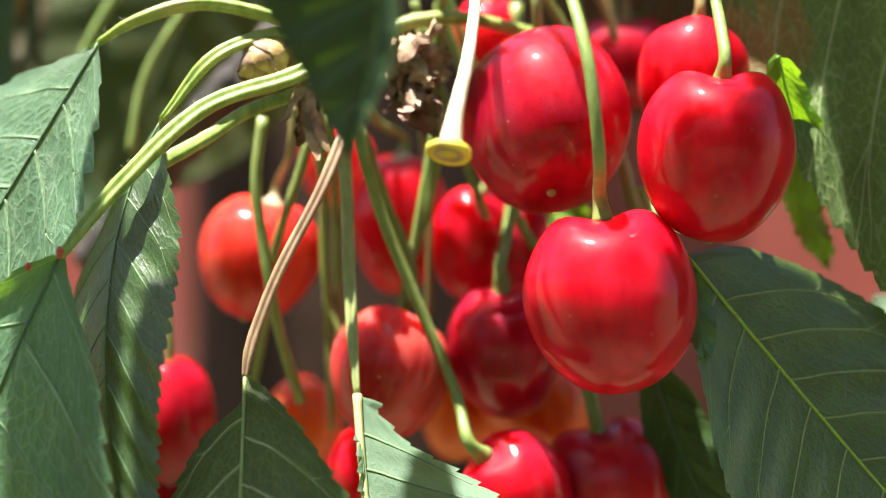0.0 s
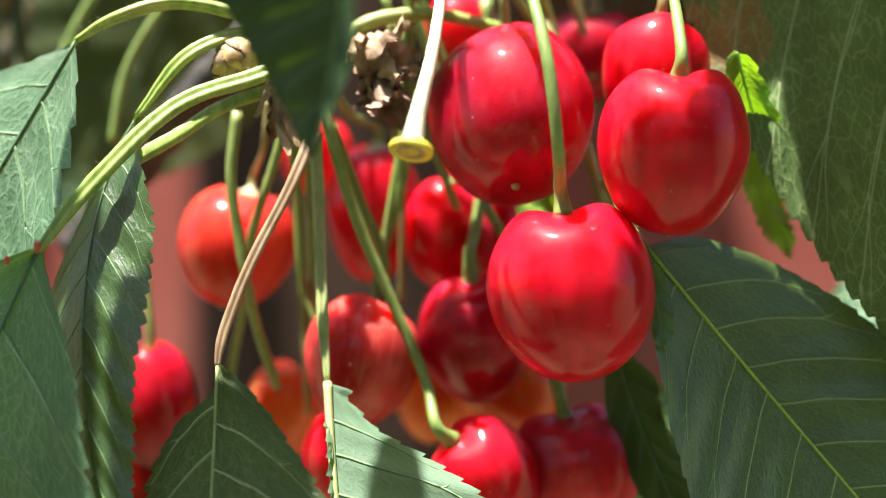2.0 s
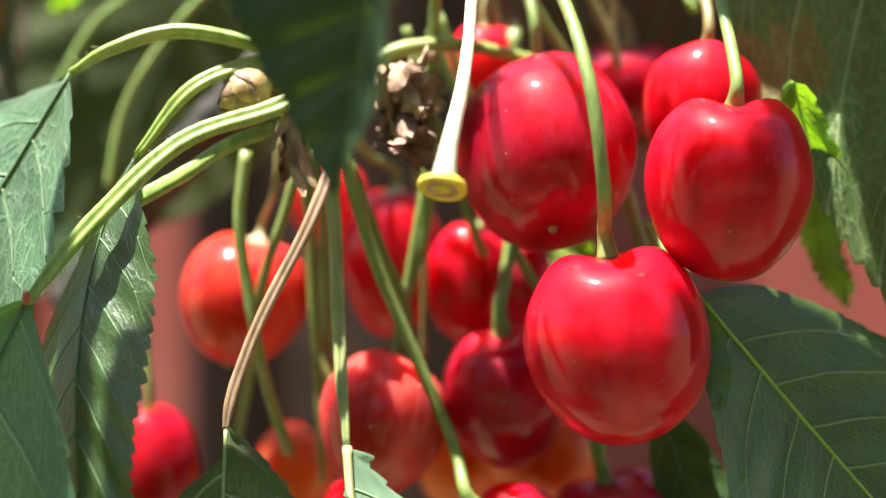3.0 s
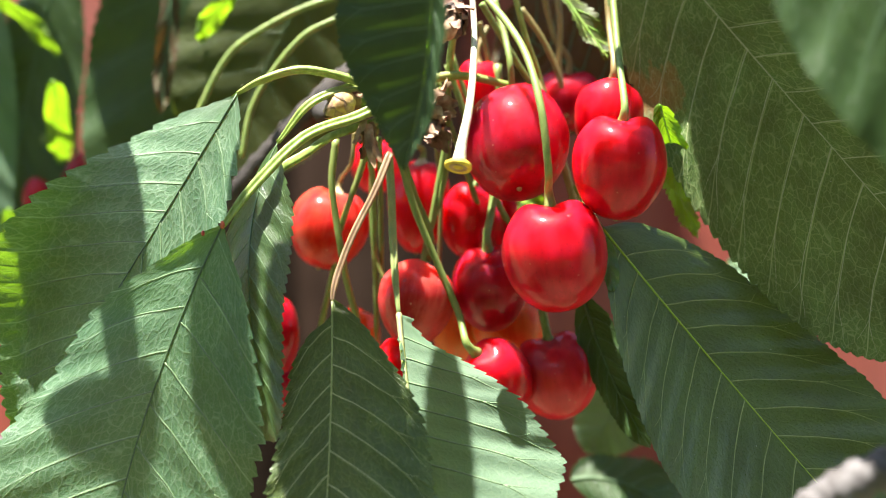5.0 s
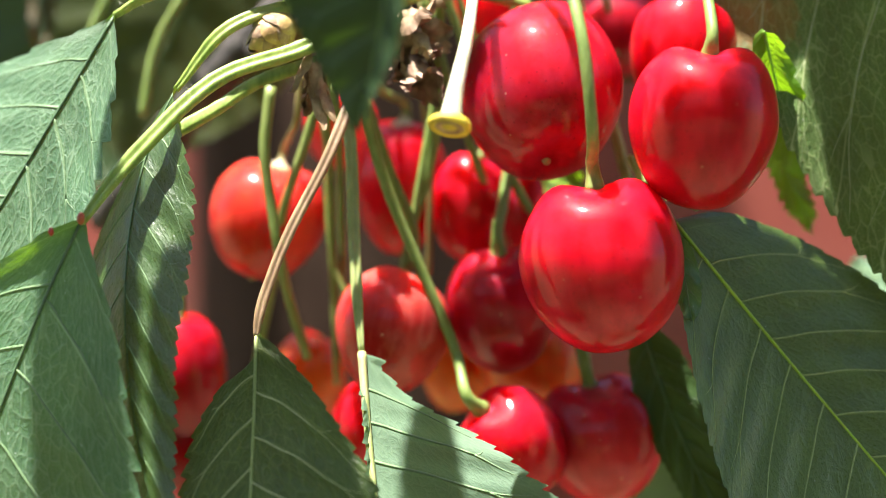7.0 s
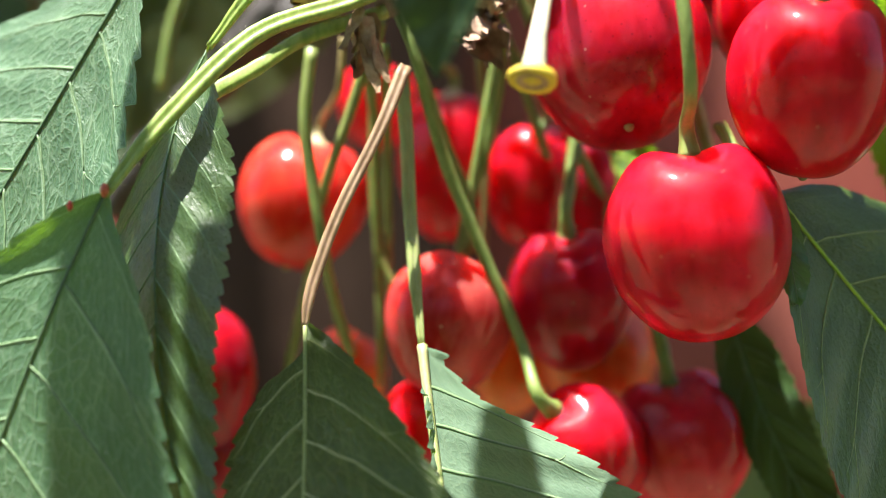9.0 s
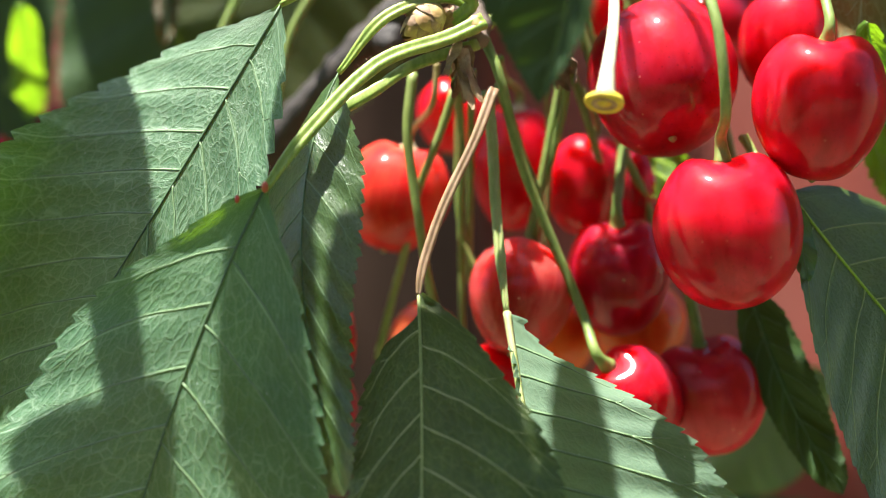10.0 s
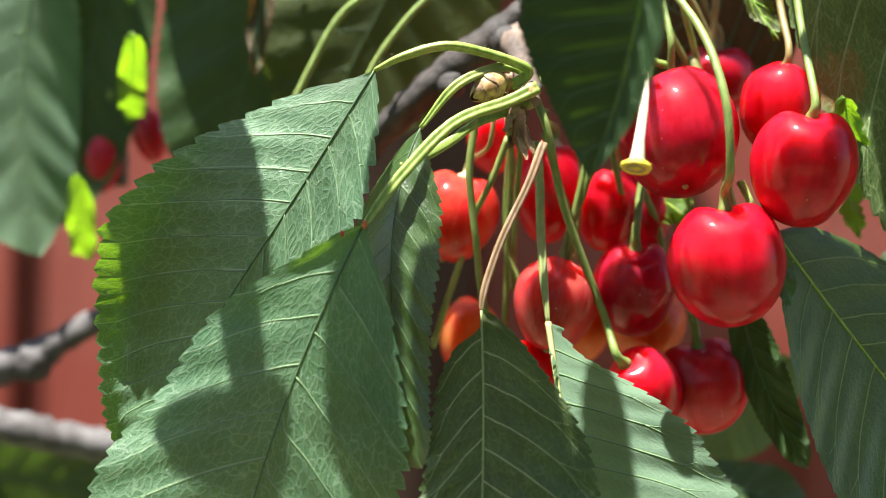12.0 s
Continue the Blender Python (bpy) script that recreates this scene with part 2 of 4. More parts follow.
UPPER = foliage("leaf_top_green", (0.028, 0.090, 0.036), (0.056, 0.142, 0.058), (0.40, 0.54, 0.36), (0.40, 0.78, 0.02), 0.18, 0.46, 0.70, 0.7, 0.05, 0.85)
DARK = foliage("leaf_dark_green", (0.022, 0.050, 0.014), (0.038, 0.078, 0.020), (0.09, 0.14, 0.05), (0.16, 0.30, 0.015), 0.14, 0.40, 0.22, 0.35)
UNDER = foliage("leaf_underside", (0.095, 0.165, 0.105), (0.135, 0.22, 0.140), (0.26, 0.35, 0.23), (0.25, 0.48, 0.06), 0.30, 0.60, 0.5, 0.22, 0.05, 0.4)
MOTTLED = foliage("leaf_mottled_green", (0.042, 0.074, 0.022), (0.108, 0.195, 0.052), (0.54, 0.60, 0.30), (0.22, 0.34, 0.02), 0.24, 0.5, 0.68, 0.25, 0.0, 0.9, ((0.85, -0.3, -4.75), 1.5, (0.30, 0.090, 0.026)))
SHADED = foliage("leaf_shaded_green", (0.040, 0.074, 0.013), (0.084, 0.142, 0.026), (0.30, 0.40, 0.12), (0.17, 0.29, 0.012), 0.16, 0.30, 0.26, 0.8, 0.0, 0.55)
RUMPLED = foliage("leaf_rumpled_green", (0.034, 0.068, 0.013), (0.066, 0.118, 0.024), (0.36, 0.42, 0.16), (0.17, 0.29, 0.012), 0.16, 0.40, 0.60, 0.5, 0.0, 1.4)
GLOSSY = foliage("leaf_glossy_green", (0.026, 0.060, 0.013), (0.046, 0.100, 0.020), (0.24, 0.36, 0.16), (0.20, 0.32, 0.015), 0.2, 0.30, 0.5, 1.0, 0.0, 0.5)
# Darker copy of the leaf green: the hanging leaf's shade is in the colour.
DEEP_SHADE = foliage("leaf_deep_shade_green", (0.013, 0.032, 0.010), (0.022, 0.050, 0.014), (0.05, 0.08, 0.03), (0.20, 0.40, 0.015), 0.05, 0.5, 0.2, 0.2, 0.0, 0.3)
THIN = foliage("leaf_young_green", (0.07, 0.16, 0.015), (0.12, 0.24, 0.02), (0.2, 0.32, 0.05), (0.34, 0.62, 0.012), 0.42, 0.45, 0.3)
OLIVE = foliage("leaf_olive", (0.040, 0.056, 0.010), (0.060, 0.080, 0.015), (0.10, 0.12, 0.04), (0.22, 0.30, 0.02), 0.20, 0.5, 0.3, 0.3)
RUST = foliage("leaf_rusty", (0.05, 0.030, 0.010), (0.085, 0.048, 0.014), (0.12, 0.08, 0.03), (0.24, 0.12, 0.02), 0.14, 0.55, 0.3, 0.3)

VEIN_PALE = woody("vein_pale_green", (0.12, 0.20, 0.085), (0.17, 0.26, 0.12), (0.14, 0.23, 0.10), 900, 0.5)
VEIN_DARK = woody("vein_shaded_green", (0.05, 0.10, 0.045), (0.085, 0.15, 0.06), (0.07, 0.12, 0.05), 900, 0.5)
VEIN_DIM = woody("vein_dim_green", (0.24, 0.30, 0.10), (0.33, 0.39, 0.15), (0.28, 0.34, 0.12), 900, 0.5)
VEIN_CREAM = woody("vein_cream_green", (0.28, 0.33, 0.14), (0.38, 0.43, 0.21), (0.32, 0.36, 0.17), 900, 0.5)
VEIN_LIME = woody("vein_lime", (0.30, 0.46, 0.04), (0.42, 0.58, 0.07), (0.36, 0.5, 0.05), 900, 0.45, sub=0.4)
VEIN_YOUNG = woody("vein_young_green", (0.16, 0.28, 0.04), (0.22, 0.36, 0.06), (0.19, 0.3, 0.05), 900, 0.5, sub=0.4)
PETIOLE = woody("petiole_lime_green", (0.16, 0.24, 0.036), (0.29, 0.37, 0.08), (0.32, 0.32, 0.10), 620, 0.45, 0.3, 0.4, 0.3)
PETIOLE_TAN = woody("petiole_tan", (0.20, 0.12, 0.06), (0.30, 0.20, 0.12), (0.17, 0.17, 0.05), 620, 0.5, 0.25, 0.4, 0.2)
PETIOLE_PALE = woody("petiole_pale_green", (0.24, 0.29, 0.09), (0.38, 0.42, 0.18), (0.36, 0.32, 0.16), 620, 0.45, 0.3, 0.4, 0.3)
STEM = woody("stem_green", (0.14, 0.20, 0.045), (0.22, 0.29, 0.08), (0.20, 0.22, 0.06), 700, 0.45, 0.4, 0.3, 0.2)
STEM_BROWN = woody("stem_brownish", (0.20, 0.15, 0.05), (0.28, 0.22, 0.08), (0.16, 0.20, 0.06), 700, 0.5, 0.4, 0.3)
STALK_WHITE = woody("bleached_stalk", (0.52, 0.50, 0.34), (0.66, 0.63, 0.48), (0.46, 0.47, 0.26), 800, 0.4, 0.3, 0.3, 0.2)
GLAND_RED = woody("gland_red", (0.35, 0.02, 0.015), (0.5, 0.05, 0.03), (0.4, 0.1, 0.03), 900, 0.35)
SCAR = woody("stalk_scar_yellow", (0.58, 0.42, 0.03), (0.72, 0.55, 0.05), (0.34, 0.22, 0.03), 900, 0.6)
BARK = woody("dark_bark", (0.018, 0.014, 0.012), (0.045, 0.036, 0.032), (0.09, 0.07, 0.06), 420, 0.7, 1.0, 0.9)
BARK_GREY = woody("grey_bark", (0.055, 0.047, 0.045), (0.14, 0.13, 0.13), (0.035, 0.028, 0.025), 190, 0.75, 1.0, 0.8)
SPUR = woody("spur_bark", (0.045, 0.032, 0.026), (0.12, 0.085, 0.065), (0.22, 0.16, 0.12), 420, 0.75, 1.0, 0.9)
DRY = woody("dry_bud_scale", (0.26, 0.15, 0.08), (0.48, 0.34, 0.20), (0.10, 0.045, 0.025), 560, 0.7, 1.0, 0.9)
DRY_DARK = woody("withered_flower", (0.13, 0.06, 0.04), (0.30, 0.17, 0.12), (0.42, 0.28, 0.19), 420, 0.75, 1.0, 0.9)
COLLAR = woody("collar_pale", (0.42, 0.36, 0.20), (0.55, 0.46, 0.28), (0.52, 0.26, 0.16), 500, 0.4, sub=0.3)
YELLOW_BUD = woody("bud_yellow", (0.38, 0.25, 0.08), (0.54, 0.42, 0.18), (0.22, 0.10, 0.03), 700, 0.5)


def fence_paint():
    m, t, b = base("red_brown_fence_paint")
    co = node(t, "ShaderNodeTexCoord").outputs["Object"]
    rnd = node(t, "ShaderNodeObjectInfo").outputs["Random"]
    grain = node(t, "ShaderNodeMapping", {"Vector": co, "Scale": (1.0, 1.0, 0.05)})
    n1 = node(t, "ShaderNodeTexNoise", {"Vector": grain.outputs[0], "Scale": 120.0, "Detail": 6.0, "Roughness": 0.65})
    n2 = node(t, "ShaderNodeTexNoise", {"Vector": co, "Scale": 6.0, "Detail": 4.0})
    c = ramp(t, n1.outputs[0], (0.3, (0.17, 0.025, 0.015)), (0.7, (0.26, 0.046, 0.027)))
    c = mix(t, ramp(t, n2.outputs[0], (0.45, grey(0)), (0.75, grey(0.5))), c, (0.30, 0.13, 0.10))
    hue = node(t, "ShaderNodeHueSaturation", {"Color": c})
    t.links.new(node(t, "ShaderNodeMapRange", {0: rnd, 3: 0.88, 4: 1.12}).outputs[0], hue.inputs["Value"])
    t.links.new(hue.outputs[0], b.inputs["Base Color"])
    b.inputs["Roughness"].default_value = 0.7
    t.links.new(node(t, "ShaderNodeBump", {"Strength": 0.4, "Distance": 0.002, "Height": n1.outputs[0]}).outputs[0], b.inputs["Normal"])
    return m


def lawn():
    m, t, b = base("lawn_green")
    co = node(t, "ShaderNodeTexCoord").outputs["Object"]
    n1 = node(t, "ShaderNodeTexNoise", {"Vector": co, "Scale": 40.0, "Detail": 6.0, "Roughness": 0.7})
    n2 = node(t, "ShaderNodeTexNoise", {"Vector": co, "Scale": 1.5, "Detail": 4.0})
    c = ramp(t, n1.outputs[0], (0.3, (0.085, 0.105, 0.040)), (0.7, (0.150, 0.175, 0.070)))
    c = mix(t, ramp(t, n2.outputs[0], (0.45, grey(0)), (0.65, grey(0.8))), c, (0.32, 0.29, 0.18))
    t.links.new(c, b.inputs["Base Color"])
    b.inputs["Roughness"].default_value = 0.9
    t.links.new(node(t, "ShaderNodeBump", {"Strength": 0.8, "Distance": 0.03, "Height": n1.outputs[0]}).outputs[0], b.inputs["Normal"])
    return m


FENCE, LAWN = fence_paint(), lawn()
TRUNK = woody("trunk_bark", (0.022, 0.012, 0.008), (0.048, 0.027, 0.019), (0.065, 0.040, 0.030), 60, 0.9, 0.3, 0.9)
TRUNK.node_tree.nodes["Principled BSDF"].inputs["Specular IOR Level"].default_value = 0.1
RENDER = woody("grey_brown_render", (0.26, 0.26, 0.25), (0.33, 0.33, 0.32), (0.29, 0.29, 0.28), 30, 0.9)


# ---- large structure ----
def ground():
    bm = bmesh.new()
    bmesh.ops.create_grid(bm, x_segments=40, y_segments=40, size=300)
    me = bpy.data.meshes.new("ground")
    bm.to_mesh(me)
    bm.free()
    me.materials.append(LAWN)
    return tagged(new("ground", me), "lawn under the cherry tree and along the fence", "ground", kind="structure")


def fence():
    ob = thing("fence", (0, 0.72, 0), "red-brown painted fence of upright wooden boards", "fence", kind="structure")
    rng = random.Random(4)
    wide = 0.118
    for k in range(-14, 15):
        bm = bmesh.new()
        bmesh.ops.create_cube(bm, size=1)
        bmesh.ops.scale(bm, vec=(wide + 0.006, 0.02, 1.96), verts=bm.verts)
        bmesh.ops.bevel(bm, geom=bm.edges[:], offset=0.003, segments=1, affect="EDGES")
        board = part("board", bm, FENCE, ob)
        for p in board.data.polygons:
            p.use_smooth = False
        board.location = (k * wide + 0.03, 0.021 * (k % 2) + rng.uniform(-0.002, 0.002), 1.0)
    for z in (0.45, 1.55):
        bm = bmesh.new()
        bmesh.ops.create_cube(bm, size=1)
        bmesh.ops.scale(bm, vec=(29 * wide, 0.04, 0.09), verts=bm.verts)
        bmesh.ops.bevel(bm, geom=bm.edges[:], offset=0.004, segments=1, affect="EDGES")
        rail = part("rail", bm, FENCE, ob)
        rail.location = (0.03, 0.056, z)
    return ob


def house_wall():
    """A plain wall that closes the garden behind the viewer."""
    bm = bmesh.new()
    bmesh.ops.create_cube(bm, size=1)
    bmesh.ops.scale(bm, vec=(16.0, 0.3, 2.5), verts=bm.verts)
    bmesh.ops.translate(bm, vec=(0, -9.0, 1.25), verts=bm.verts)
    me = bpy.data.meshes.new("wall_south")
    bm.to_mesh(me)
    bm.free()
    me.materials.append(RENDER)
    return tagged(new("wall_south", me), "plain grey-brown rendered house wall", "wall", kind="structure")


def trunk():
    """The dark trunk of the tree, far out of focus behind the cluster."""
    ob = thing("tree", (-0.128, 0.55, 0), "dark furrowed trunk of the cherry tree by the fence", "tree")
    bm = bmesh.new()
    rows, cols = 60, 40
    rings = []
    for i in range(rows + 1):
        z = 2.3 * i / rows
        ring = []
        for k in range(cols):
            a = k / cols * math.tau
            rad = 0.080 + 0.03 * math.exp(-z * 5) + 0.006 * noise.noise((math.cos(a) * 2.5, math.sin(a) * 2.5, z * 3)) + 0.003 * noise.noise((a * 6, z * 9, 4.0))
            ring.append(bm.verts.new((math.cos(a) * rad + 0.012 * math.sin(z * 2), math.sin(a) * rad, z)))
        rings.append(ring)
    for ra, rb in zip(rings, rings[1:]):
        for k in range(cols):
            bm.faces.new((ra[k], ra[(k + 1) % cols], rb[(k + 1) % cols], rb[k]))
    bm.faces.new(rings[0][::-1])
    bm.faces.new(rings[-1])
    part("trunk", bm, TRUNK, ob)
    for line, thick in (([(0, 0, 2.24), (-0.22, -0.20, 2.55), (-0.50, -0.55, 2.90), (-0.80, -1.00, 3.15)], 0.052),
                        ([(0.02, 0, 2.24), (0.20, -0.25, 2.60), (0.42, -0.70, 2.95), (0.55, -1.30, 3.20)], 0.048),
                        ([(0, 0.01, 2.22), (0.03, 0.10, 2.70), (0.10, 0.12, 3.30)], 0.05)):
        part("limb", tube(line, [thick, thick * 0.8, thick * 0.45], 24, 12, 0.12), TRUNK, ob)
    return ob


ground()
fence()
trunk()
house_wall()


# ---- cherries ----
def fruit_mesh(w, h, deep, heart, seed, square=0.92, saddle=0.06):
    """One fruit round its own axis, stem pit upward: shoulders, pit, seam and small unevenness."""
    bm = bmesh.new()
    rows, cols = 30, 44
    rings = []
    for i in range(1, rows):
        th = math.pi * i / rows
        s, c = math.sin(th), math.cos(th)
        rho = s ** square * (1 + heart * c)
        z = c * (1 - 0.04 * s)
        z -= deep * math.exp(-((rho / 0.40) ** 2)) if c > 0 else 0
        z += 0.05 * math.exp(-((rho / 0.16) ** 2)) if c < 0 else 0
        ring = []
        for j in range(cols):
            a = j / cols * math.tau
            seam = math.exp(-((((a + 0.5 * math.pi) % math.tau) - math.pi) / 0.22) ** 2)
            lump = 1 + 0.035 * noise.noise((math.cos(a) * s * 1.3 + seed, math.sin(a) * s * 1.3, c * 1.3))
            r = rho * lump * (1 - 0.03 * seam * s)
            sh = z + (saddle * math.cos(2 * a) * math.exp(-(((rho - 0.5) / 0.3) ** 2)) if c > 0 else 0)
            ring.append(bm.verts.new((r * math.cos(a) * w / 2, r * math.sin(a) * w / 2 * 0.95, sh * h / 2 * lump)))
        rings.append(ring)
    top = bm.verts.new((0, 0, (1 - deep) * h / 2))
    low = bm.verts.new((0, 0, -0.95 * h / 2))
    for j in range(cols):
        k = (j + 1) % cols
        bm.faces.new((top, rings[0][j], rings[0][k]))
        bm.faces.new((low, rings[-1][k], rings[-1][j]))
        for a, b in zip(rings, rings[1:]):
            bm.faces.new((a[j], b[j], b[k], a[k]))
    return bm


def cherry(centre, w, h, lean, nod, spin, material, stem, label, stem_mat=None, stem_r=0.075, deep=0.14, heart=0.09, square=0.9, saddle=0.06, scar=True, collar=0.0, group="cherries of the cluster"):
    """A fruit with its stem. lean: its stem end tips to +x, nod: its stem end tips to the viewer, in degrees. stem: its line from the top down, without the pit."""
    c = at(centre)
    ob = thing("cherry", c, label, "cherry", group)
    seed = 3.7 * centre[0] + 1.9 * centre[2]
    turn = Matrix.Rotation(radians(lean), 3, "Y") @ Matrix.Rotation(radians(nod), 3, "X") @ Matrix.Rotation(radians(spin), 3, "Z")
    w, h = w * 0.01, h * 0.01
    flesh = part("fruit", fruit_mesh(w, h, deep, heart, seed, square, saddle), material, ob)
    flesh.rotation_euler = turn.to_euler()
    axis = turn @ Vector((0, 0, 1))
    if stem:
        pit = axis * (1 - deep - 0.03) * h / 2
        pts = [q for q in (at(p) - c for p in stem) if (q - pit).length > 0.009] + [pit + axis * 0.0042, pit]
        r = stem_r * 0.0086
        radii = [r * 1.15] + [r] * 8 + [r * 1.05, r * 1.25, r * 1.8]
        part("stem", tube(pts, radii, 36, 10, 0.10, seed=seed), stem_mat or STEM, ob)
    if collar:
        bm = bmesh.new()
        rings = []
        for q, lift in ((0.25, 0.55), (0.5, 0.25), (0.8, 0.05), (1.0, -0.08)):
            rings.append([bm.verts.new(pit + turn @ Vector((math.cos(k / 18 * math.tau) * q * collar * 0.01, math.sin(k / 18 * math.tau) * q * collar * 0.01, lift * collar * 0.01 + 0.0006))) for k in range(18)])
        for ra, rb in zip(rings, rings[1:]):
            for k in range(18):
                bm.faces.new((ra[k], rb[k], rb[(k + 1) % 18], ra[(k + 1) % 18]))
        part("collar", bm, COLLAR, ob, "pale yellowish flared stem base")
    if scar:
        bm = bmesh.new()
        bmesh.ops.create_icosphere(bm, subdivisions=2, radius=0.0007)
        bmesh.ops.transform(bm, matrix=Matrix.Translation(turn @ Vector((0, 0, -0.955 * h / 2))), verts=bm.verts)
        part("blossom_scar", bm, STEM_BROWN, ob, "small brown scar at the tip")
    return ob


# The front fruits.
front = cherry((0.01, -0.75, 0.0), 2.36, 2.52, -6, 10, 8, RIPE, [(-2.37, 1.00, 6.75), (-1.60, 0.40, 6.09), (-0.74, -0.90, 4.70), (-0.33, -1.70, 3.25), (-0.16, -1.60, 1.88)],
       "glossy bright red heart-shaped cherry hanging on a long green stem", stem_r=0.1, heart=0.06, square=0.82, saddle=0.06, deep=0.12)
cherry((1.42, -0.92, 1.95), 2.10, 2.40, 4, 12, 190, RIPE, [(1.22, 0.80, 7.51), (1.36, 0.30, 6.07), (1.43, -0.40, 4.65)],
       "glossy bright red cherry with a deep stem pit", stem_r=0.095, heart=0.08, square=0.84)
cherry((-0.87, 0.40, 2.65), 2.58, 2.62, -4, -28, 120, CRIMSON, [(-1.41, 1.60, 6.30), (-1.14, 1.20, 5.31), (-1.01, 0.90, 4.59)],
       "large dark crimson cherry with a blunt shoulder and pale spot", stem_r=0.09, heart=0.04, square=0.74)
cherry((-1.51, 1.69, -0.69), 1.82, 2.18, -3, 18, 5, DEEP, [(-1.33, 1.90, 4.76), (-1.33, 1.90, 2.70), (-1.47, 1.70, 1.22), (-1.55, 1.60, 0.54)],
       "small dark red cherry in the middle of the cluster", stem_r=0.105)
cherry((-3.26, 1.29, -1.03), 1.92, 2.10, 10, -8, 70, PINKISH, [(-2.51, 1.20, 2.98), (-2.76, 1.30, 1.66), (-3.02, 1.30, 0.54)],
       "pinkish orange-red cherry with fine brown speckles", stem_r=0.085)
cherry((-5.50, 2.2, 0.78), 1.96, 2.06, 14, 0, 0, BLUSH, [(-4.70, 0.90, 3.00), (-4.80, 1.10, 2.30), (-5.00, 1.50, 1.80)],
       "round orange-red cherry with a bare sunlit shoulder", stem_mat=STEM_BROWN, stem_r=0.06, collar=0.22)
cherry((-1.28, 1.1, -2.80), 1.62, 1.95, -42, 30, 40, RIPE, [(-3.86, 0.10, 3.25), (-3.60, 0.00, 2.55), (-3.28, 0.40, 1.29), (-2.72, 0.70, -0.12), (-2.22, 0.80, -1.31), (-1.89, 0.70, -2.11)],
       "small bright red cherry hanging askew at the bottom", stem_r=0.1, deep=0.08)
cherry((0.07, 1.85, -2.79), 2.08, 2.18, -12, 14, 10, ROSY, [(-0.42, 1.60, -0.35), (-0.34, 1.70, -1.25), (-0.24, 1.70, -1.80)],
       "dark red cherry with many small window-like glints", stem_r=0.12)
# The fruits behind.
cherry((1.28, 0.80, 3.28), 1.75, 2.0, 6, 8, 90, RIPE, [(1.29, 1.60, 7.05), (1.35, 1.40, 5.64), (1.32, 1.00, 4.24)],
       "bright red cherry half hidden behind its neighbour", stem_mat=STEM_BROWN, stem_r=0.09)
cherry((-3.34, 3.20, 1.40), 1.66, 2.45, 4, 10, 140, RIPE, [(-3.62, 0.80, 3.06), (-3.52, 2.00, 2.90), (-3.43, 2.80, 2.75)],
       "tall red cherry behind the hanging stems", stem_r=0.08, collar=0.26)
cherry((-4.59, 4.40, 2.55), 1.35, 1.5, 4, 0, 60, RIPE, [],
       "red cherry far back behind the spur")
cherry((-2.02, 2.60, 1.02), 1.50, 1.95, 8, 10, 220, RIPE, [(-2.87, 1.00, 4.63), (-2.43, 1.50, 3.13), (-2.14, 2.00, 1.92), (-2.03, 2.30, 1.65)],
       "bright red cherry behind the middle fruits", stem_mat=STEM, stem_r=0.07)
cherry((-1.21, 2.60, 1.00), 1.15, 1.7, -8, 0, 20, DEEP, [(-2.44, 1.60, 4.95), (-1.74, 2.00, 3.06), (-1.47, 2.30, 2.16), (-1.31, 2.40, 1.48)],
       "dark red cherry wedged behind the middle fruits", stem_r=0.07)
cherry((-1.79, 2.20, 4.30), 1.15, 1.3, 0, 0, 10, RIPE, [(-1.59, 2.40, 5.78), (-1.64, 2.30, 5.18)],
       "bright red cherry behind the large crimson one", stem_mat=STEM_BROWN, stem_r=0.07)
cherry((0.43, 3.40, 4.08), 1.75, 1.6, 0, 10, 10, DEEP, [(-0.20, 2.80, 6.67), (0.08, 3.10, 5.66)],
       "dark red cherry in the shade at the back", stem_mat=STEM_BROWN, stem_r=0.08)
cherry((-1.03, 3.40, -1.63), 1.95, 1.7, -10, 10, 10, ORANGE, [],
       "unripe orange cherry low in the cluster")
cherry((-2.40, 4.00, -1.80), 1.35, 1.6, 6, 0, 210, ORANGE, [],
       "unripe yellowish orange cherry low at the back")
cherry((-5.10, 4.00, -2.05), 1.4, 1.85, 8, 10, 130, ORANGE, [],
       "unripe yellow-orange cherry hanging low at the back")
cherry((-3.70, 1.90, -2.63), 1.25, 1.6, 6, 6, 30, RIPE, [(-4.12, 0.60, 3.15), (-4.28, 1.20, 2.60), (-4.37, 1.60, 1.68), (-4.29, 1.80, 0.10), (-4.21, 1.90, -1.38)],
       "bright red cherry behind the hanging leaves", stem_r=0.07)
cherry((-7.02, 2.60, -1.92), 1.55, 2.35, 0, 8, 80, CRIMSON, [(-7.11, 2.40, 0.30), (-7.06, 2.50, -0.54)],
       "red cherry half hidden behind a folded leaf", stem_r=0.08)
cherry((-7.11, 3.00, -3.17), 1.6, 1.7, 0, 8, 40, CRIMSON, [],
       "red cherry at the bottom behind a folded leaf")
# Fruits on the next branch.
cherry((-14.76, 7.60, 1.89), 1.0, 1.6, 6, 6, 40, DEEP, [(-14.50, 7.20, 3.76), (-14.62, 7.40, 3.04)], "dark red cherry on a branch behind", group="cherries on the branch behind")
cherry((-13.54, 7.60, 2.63), 0.9, 1.4, -10, 0, 140, CRIMSON, [(-13.54, 7.20, 4.36), (-13.54, 7.40, 3.65)], "red cherry on a branch behind", group="cherries on the branch behind")


